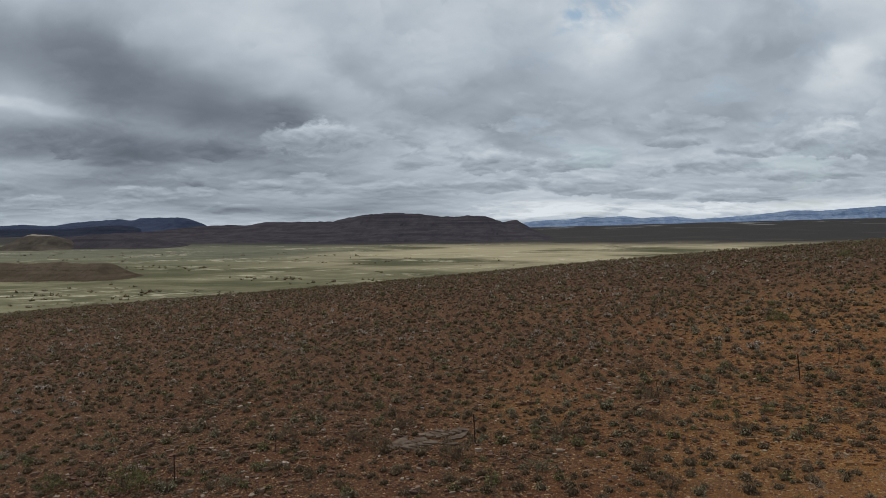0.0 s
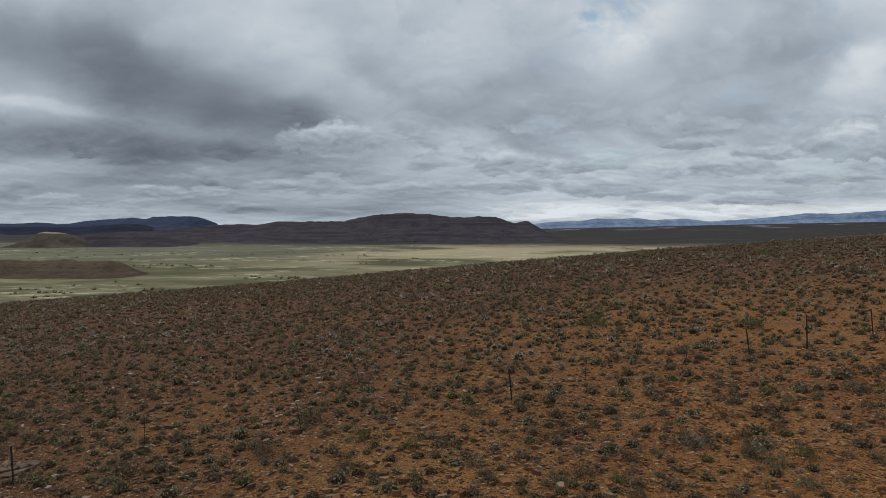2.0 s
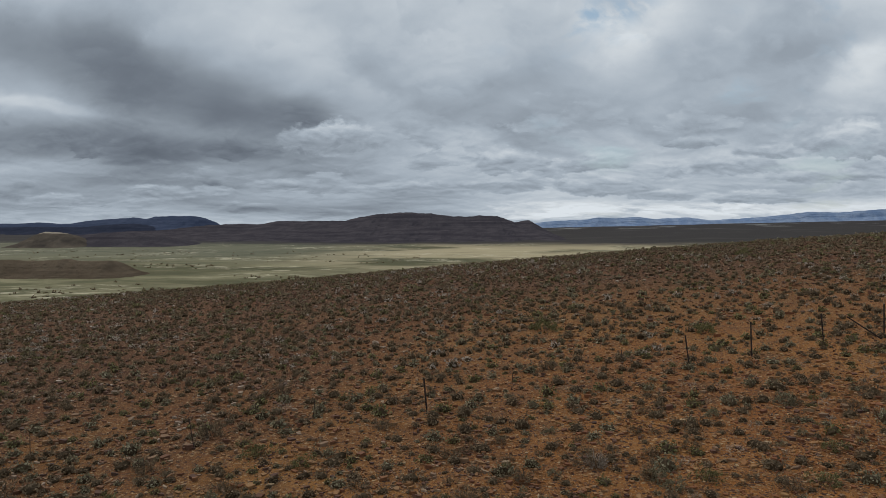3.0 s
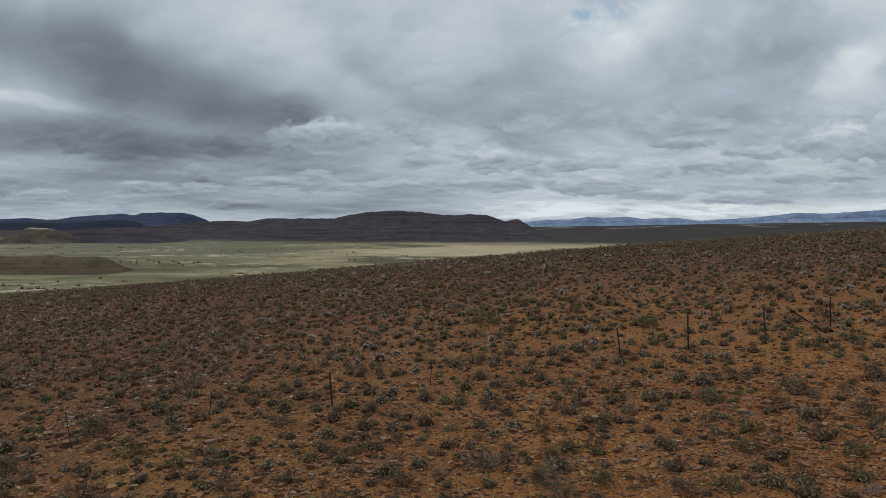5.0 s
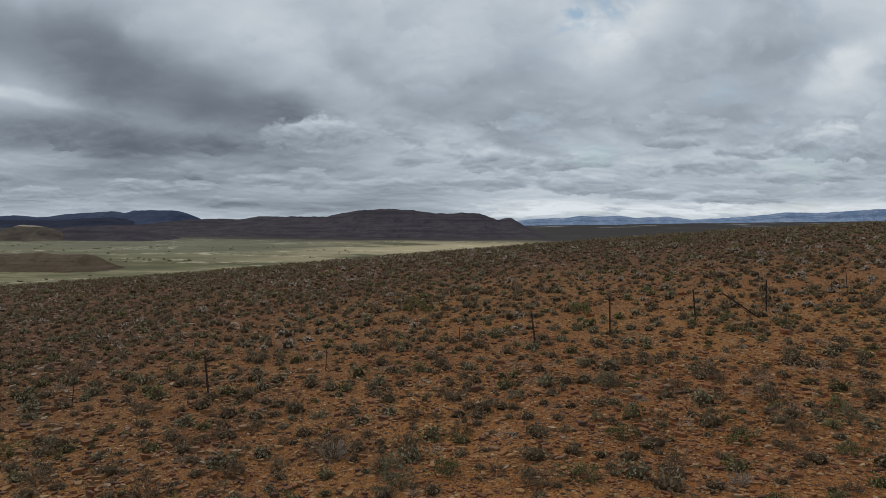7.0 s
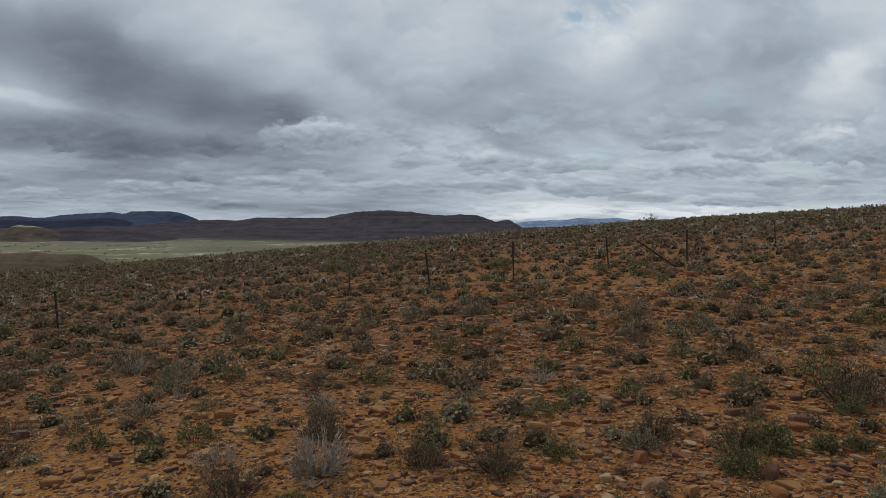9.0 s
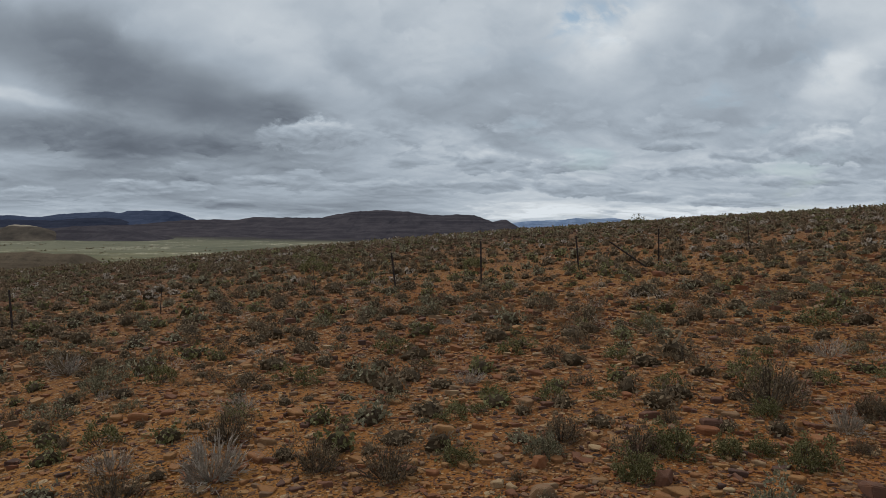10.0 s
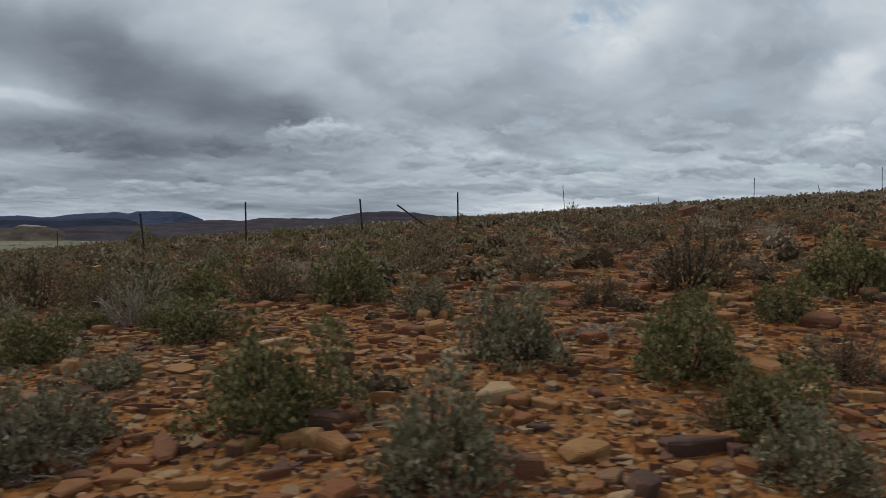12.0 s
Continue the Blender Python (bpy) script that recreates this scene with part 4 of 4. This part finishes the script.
# ---- stones ----
def stone_arrays(seed, sides=8, flat=0.22, bevel=True):
    """A broken angular slab of sandstone, one metre wide, bottom sunk."""
    rs = np.random.RandomState(seed)
    w = (np.arange(sides) + 0.95 * (rs.rand(sides) - 0.5)) * 2 * math.pi / sides
    r = 0.5 * (0.58 + 0.62 * rs.rand(sides))
    long = 0.45 + 0.45 * rs.rand()
    x, y = np.cos(w) * r, np.sin(w) * r * long
    tilt = (rs.rand(2) - 0.5) * 0.34
    top = flat * (0.6 + 0.8 * rs.rand())
    lie = x * tilt[0] + y * tilt[1]
    j = 1 + 0.12 * (rs.rand(sides) - 0.5)
    under = np.stack([x * 0.90, y * 0.90, x * 0 - 0.12], 1)
    if not bevel:
        rings = [under, np.stack([x * j, y * j, lie + top * (0.85 + 0.3 * rs.rand(sides))], 1)]
    else:
        rings = [under, np.stack([x * j, y * j, lie + top * (0.45 + 0.2 * rs.rand(sides))], 1),
                 np.stack([x * 0.95, y * 0.95, lie + top * (0.82 + 0.10 * rs.rand(sides))], 1),
                 np.stack([x * 0.80, y * 0.80, lie + top * (1.0 + 0.08 * rs.rand(sides))], 1)]
    v = np.concatenate(rings)
    f = []
    for q in range(len(rings) - 1):
        for k in range(sides):
            n = (k + 1) % sides
            f.append((q * sides + k, q * sides + n, (q + 1) * sides + n, (q + 1) * sides + k))
    b = (len(rings) - 1) * sides
    for k in range(1, sides - 2, 2):
        f.append((b, b + k, b + k + 1, b + (k + 2)))
    return v, np.array(f)


SLABS = [stone_arrays(k, 8 if k % 2 else 6, 0.09 + 0.011 * k) for k in range(12)]
CHIPS = [stone_arrays(50 + k, 6, 0.22, False) for k in range(8)]


def strew(x0, x1, y0, y1, per_metre, median, spread, models, patchy=0.8, smallest=0.02, largest=0.42):
    n = int((x1 - x0) * (y1 - y0) * per_metre)
    xs, ys = x0 + (x1 - x0) * np.random.rand(n), y0 + (y1 - y0) * np.random.rand(n)
    keep = np.random.rand(n) < 0.72 + patchy * (rough(xs, ys, 2.6, 1) + rough(xs, ys, 8.0, 2))
    keep &= surface_z(xs, ys) > -55
    keep &= (track_gap(xs, ys) > 0.9) | (np.random.rand(n) < 0.25)
    xs, ys = xs[keep], ys[keep]
    n = len(xs)
    w = np.clip(median * np.exp(spread * np.random.randn(n)), smallest, largest)
    return np.stack([xs, ys, surface_z(xs, ys) + 0.05 * w, w, np.random.rand(n) * 6.28, np.random.randint(0, len(models), n), 0.65 + 0.6 * np.random.rand(n)], 1)


CORE = (26.0, 41.0, 15.6, 20.6)      # the ground that the camera passes nearest


def outside_core(rows):
    return rows[~((rows[:, 0] > CORE[0]) & (rows[:, 0] < CORE[1]) & (rows[:, 1] > CORE[2]) & (rows[:, 1] < CORE[3]) & (rows[:, 3] > 0.105))]


near_rows = np.concatenate([strew(25, 44, 15, 20.5, 82, 0.086, 0.45, SLABS, 0.8, 0.045, 0.24), strew(23, 46, 20, 27, 30, 0.115, 0.45, SLABS, 0.6, 0.06, 0.32)])
chip_rows = np.concatenate([strew(27, 42, 15, 20, 200, 0.045, 0.38, CHIPS, 0.4, 0.025, 0.09), strew(23, 46, 20, 27, 48, 0.072, 0.35, CHIPS, 0.5, 0.04, 0.12)])
big_rows = near_rows[(near_rows[:, 3] > 0.105) & (near_rows[:, 0] > CORE[0]) & (near_rows[:, 0] < CORE[1]) & (near_rows[:, 1] > CORE[2]) & (near_rows[:, 1] < CORE[3])]
big_rows = big_rows[np.argsort(-big_rows[:, 3])]
piece_rows, rest_rows = big_rows[:300], big_rows[300:]
stones = merged("stones", SLABS, list(np.concatenate([outside_core(near_rows), rest_rows])), STONE)
tagged(stones, "flat ochre and brown sandstone chips strewn on red soil", "stones", kind="stuff")
mid_rows = np.concatenate([strew(-16, 14, 22, 46, 16.0, 0.140, 0.42, CHIPS, 1.0, 0.07, 0.38), strew(14, 58, 17, 46, 14.0, 0.120, 0.42, CHIPS, 0.9, 0.06, 0.35)])
mid_rows = np.concatenate([mid_rows, strew(14, 48, 22, 34, 15.0, 0.115, 0.4, CHIPS, 0.7, 0.06, 0.3)])
mid_rows = mid_rows[~((mid_rows[:, 0] > 23) & (mid_rows[:, 0] < 47) & (mid_rows[:, 1] < 26))]
far_rows = np.concatenate([strew(-34, 66, -16, 14, 2.2, 0.12, 0.4, CHIPS, 0.8, 0.06, 0.3), strew(-45, 85, 46, 110, 3.0, 0.21, 0.35, CHIPS, 0.8, 0.10, 0.42), strew(-60, -16, 14, 46, 1.6, 0.18, 0.35, CHIPS, 0.8, 0.10, 0.42)])
tagged(merged("stone_chips", CHIPS, list(chip_rows), STONE), "small ochre and brown stone chips on red soil", "stones", kind="stuff")
tagged(merged("stones", CHIPS, list(mid_rows), STONE), "brown and tan flat stones over the slope", "stones", kind="stuff")
tagged(merged("stones", CHIPS, list(far_rows), STONE), "scattered pale and brown stones on the far slope", "stones", kind="stuff")


def rock_mesh(name, seed, high):
    """An angular weathered block, one metre long, with worn edges."""
    rs = random.Random(seed)
    bm = bmesh.new()
    for k in range(22):
        w, u = rs.random() * 6.283, rs.uniform(-1, 1)
        r = math.sqrt(1 - u * u) ** 0.6
        bm.verts.new((0.5 * r * math.cos(w) * rs.uniform(0.85, 1), 0.36 * r * math.sin(w) * rs.uniform(0.85, 1), 0.5 * high * math.copysign(abs(u) ** 0.5, u)))
    hull = bmesh.ops.convex_hull(bm, input=bm.verts)
    loose = [v for v in bm.verts if not v.link_faces]
    bmesh.ops.delete(bm, geom=loose, context="VERTS")
    bmesh.ops.dissolve_limit(bm, angle_limit=0.22, verts=bm.verts, edges=bm.edges)
    bmesh.ops.bevel(bm, geom=bm.edges[:], offset=0.022, segments=2, affect="EDGES", clamp_overlap=True)
    bmesh.ops.triangulate(bm, faces=bm.faces[:])
    me = bpy.data.meshes.new(name)
    bm.to_mesh(me)
    bm.free()
    me.materials.append(STONE)
    return me


ROCKS = [(43.2, 34.6, 0.82, 0.55, "pale tan boulder resting among scrub on the slope"), (30.40, 19.3, 0.30, 0.55, "rounded dark brown stone on red soil"),
         (30.25, 18.85, 0.20, 0.6, "small red-brown rock on stony soil"), (30.20, 17.95, 0.36, 0.4, "long dark brown slab of rock"),
         (29.40, 20.0, 0.24, 0.55, "ochre sandstone block on red soil"), (32.0, 18.9, 0.30, 0.5, "dark grey-brown rock among shrubs"),
         (29.30, 19.25, 0.30, 0.45, "red-brown rock half sunk in soil"), (36.65, 16.75, 0.21, 0.30, "long pale ochre stone on red soil"),
         (36.75, 16.45, 0.15, 0.5, "pale rounded ochre stone"), (36.35, 16.5, 0.16, 0.5, "ochre stone on red soil"), (35.35, 35.0, 0.55, 0.4, "pale flat rock near a fence post"),
         (13.42, 47.5, 0.60, 0.45, "pale white-grey rock on the slope"), (34.35, 18.1, 0.22, 0.5, "dark purple-grey rounded stone"), (35.75, 16.95, 0.16, 0.5, "grey rounded stone beside a shrub")]
for k, (x, y, w, high, label) in enumerate(ROCKS):
    ob = tagged(new("rock", rock_mesh("rock", 3.7 * k, high)), label, "rock")
    ob.matrix_world = Matrix.LocRotScale((x, y, float(surface_z(x, y)) + w * high * 0.22), Euler((0.08, -0.1, 0.3 + 0.9 * k if k else 0.15)), (w, w, w))

# a patch of bare flagstones
outcrop = tagged(new("rock_outcrop"), "patch of cracked flat grey-brown bedrock slabs", "rock outcrop")
outcrop.location = (-0.7, 28.9, float(surface_z(-0.7, 28.9)))
slab_meshes = [mesh_from("slab", *stone_arrays(90 + k, 8, 0.10), BEDROCK) for k in range(5)]
for k in range(22):
    dx, dy = -1.5 + 3.0 * ((k * 0.618) % 1), -0.9 + 1.8 * ((k * 0.414 + 0.2) % 1)
    ob = new("slab", slab_meshes[k % 5])
    ob.parent = outcrop
    ob.matrix_basis = Matrix.LocRotScale((dx, dy, float(surface_z(-0.7 + dx, 28.9 + dy)) - outcrop.location.z + 0.02), Euler((0, 0, k * 1.3)), (0.95, 0.85, 0.45))


# ---- the fence ----
def post_mesh(name, height, flange, thick):
    """A steel standard of Y section with a chamfered top and wire notches."""
    bm = bmesh.new()
    for q in range(3):
        w = 2 * math.pi * q / 3 + 0.4
        d, s_ = Vector((math.cos(w), math.sin(w), 0)), Vector((-math.sin(w), math.cos(w), 0))
        levels, k = [-0.3], 0.25
        while k < height - 0.12:
            levels += [k, k + 0.012, k + 0.024]
            k += 0.22
        levels += [height - 0.03, height]
        prev = None
        for j, z in enumerate(levels):
            reach = flange * (0.72 if j % 3 == 2 and 1 < j < len(levels) - 2 else 1.0) * (0.7 if j == len(levels) - 1 else 1.0)
            ring = [bm.verts.new(d * a + s_ * b + Vector((0, 0, z))) for a, b in ((0, -thick), (reach, -thick), (reach, thick), (0, thick))]
            if prev:
                for i in range(4):
                    bm.faces.new((prev[i], prev[(i + 1) % 4], ring[(i + 1) % 4], ring[i]))
            prev = ring
        bm.faces.new(prev)
    me = bpy.data.meshes.new(name)
    bm.to_mesh(me)
    bm.free()
    me.materials.append(STEEL)
    return me


def add_post(x, y, height, lean_x, lean_y, thin=False, cap=False, label="rusted steel fence post without wires on the slope"):
    root = tagged(new("fence_post"), label, "fence post", "fence posts")
    shaft = new("shaft", post_mesh("shaft", height, 0.012 if thin else 0.030, 0.004 if thin else 0.006))
    shaft.parent = root
    if cap:
        bm = bmesh.new()
        bmesh.ops.create_cone(bm, cap_ends=True, segments=10, radius1=0.03, radius2=0.02, depth=0.05)
        me = bpy.data.meshes.new("cap")
        bm.to_mesh(me)
        bm.free()
        me.materials.append(DRY)
        c = new("cap", me)
        c.parent = root
        c.location = (0, 0, height + 0.015)
        tagged(c, "pale weathered cap")
    up = Vector((lean_x, lean_y, math.sqrt(max(0.01, 1 - lean_x ** 2 - lean_y ** 2))))
    root.matrix_world = Matrix.Translation((x, y, float(surface_z(x, y)))) @ up.to_track_quat("Z", "Y").to_matrix().to_4x4()
    return root


THIN = "thin rusted fence dropper standing in scrub"
add_post(16.87, 32.6, 1.22, -0.09, 0.02)
add_post(27.13, 36.16, 1.20, -0.13, 0.05)
add_post(29.97, 37.1, 1.42, -0.03, 0.03)
add_post(33.53, 38.36, 1.20, -0.09, 0.03)
add_post(36.76, 39.5, 1.30, -0.03, 0.0, cap=True, label="stout dark steel fence post with a pale top")
add_post(1.14, 27.83, 1.20, -0.05, 0.0)
add_post(-10.63, 26.4, 1.15, 0.0, 0.0)
add_post(40.75, 40.8, 1.30, -0.10, 0.0, thin=True, label="leaning steel fence post on the crest of the slope")
add_post(48.15, 41.85, 1.20, 0.0, 0.0, thin=True)
add_post(44.68, 42.26, 0.75, -0.12, 0.0, thin=True, label=THIN)
add_post(52.5, 45.0, 0.80, -0.32, 0.0, thin=True, label="short leaning fence dropper on the crest of the slope")
add_post(55.7, 46.1, 1.35, -0.03, 0.0, thin=True)
add_post(35.95, 38.3, 1.62, -0.80, 0.22, label="steel fence post fallen far over to one side")
add_post(24.5, 36.2, 0.80, -0.05, 0.0, thin=True, label=THIN)
add_post(20.0, 34.9, 0.85, 0.06, 0.0, thin=True, label=THIN)
add_post(9.5, 30.4, 1.05, -0.16, 0.0, thin=True, label=THIN)
add_post(12.9, 32.4, 0.90, 0.10, 0.0, thin=True, label=THIN)
add_post(3.83, 31.0, 0.90, 0.0, 0.0, thin=True, label=THIN)
add_post(-7.3, 29.0, 0.80, 0.0, 0.0, thin=True, label=THIN)

# ---- the nearest stones, one by one ----
stone_meshes = [mesh_from("stone", v, f, STONE) for v, f in SLABS]
for x, y, z, w, turn, k, high in piece_rows:
    ob = new("stone", stone_meshes[int(k)])
    ob.parent = ground
    ob.matrix_basis = Matrix.LocRotScale((x, y, z), Euler((0.12 * math.sin(turn * 5), 0.12 * math.cos(turn * 7), turn)), (w, w, w * high))
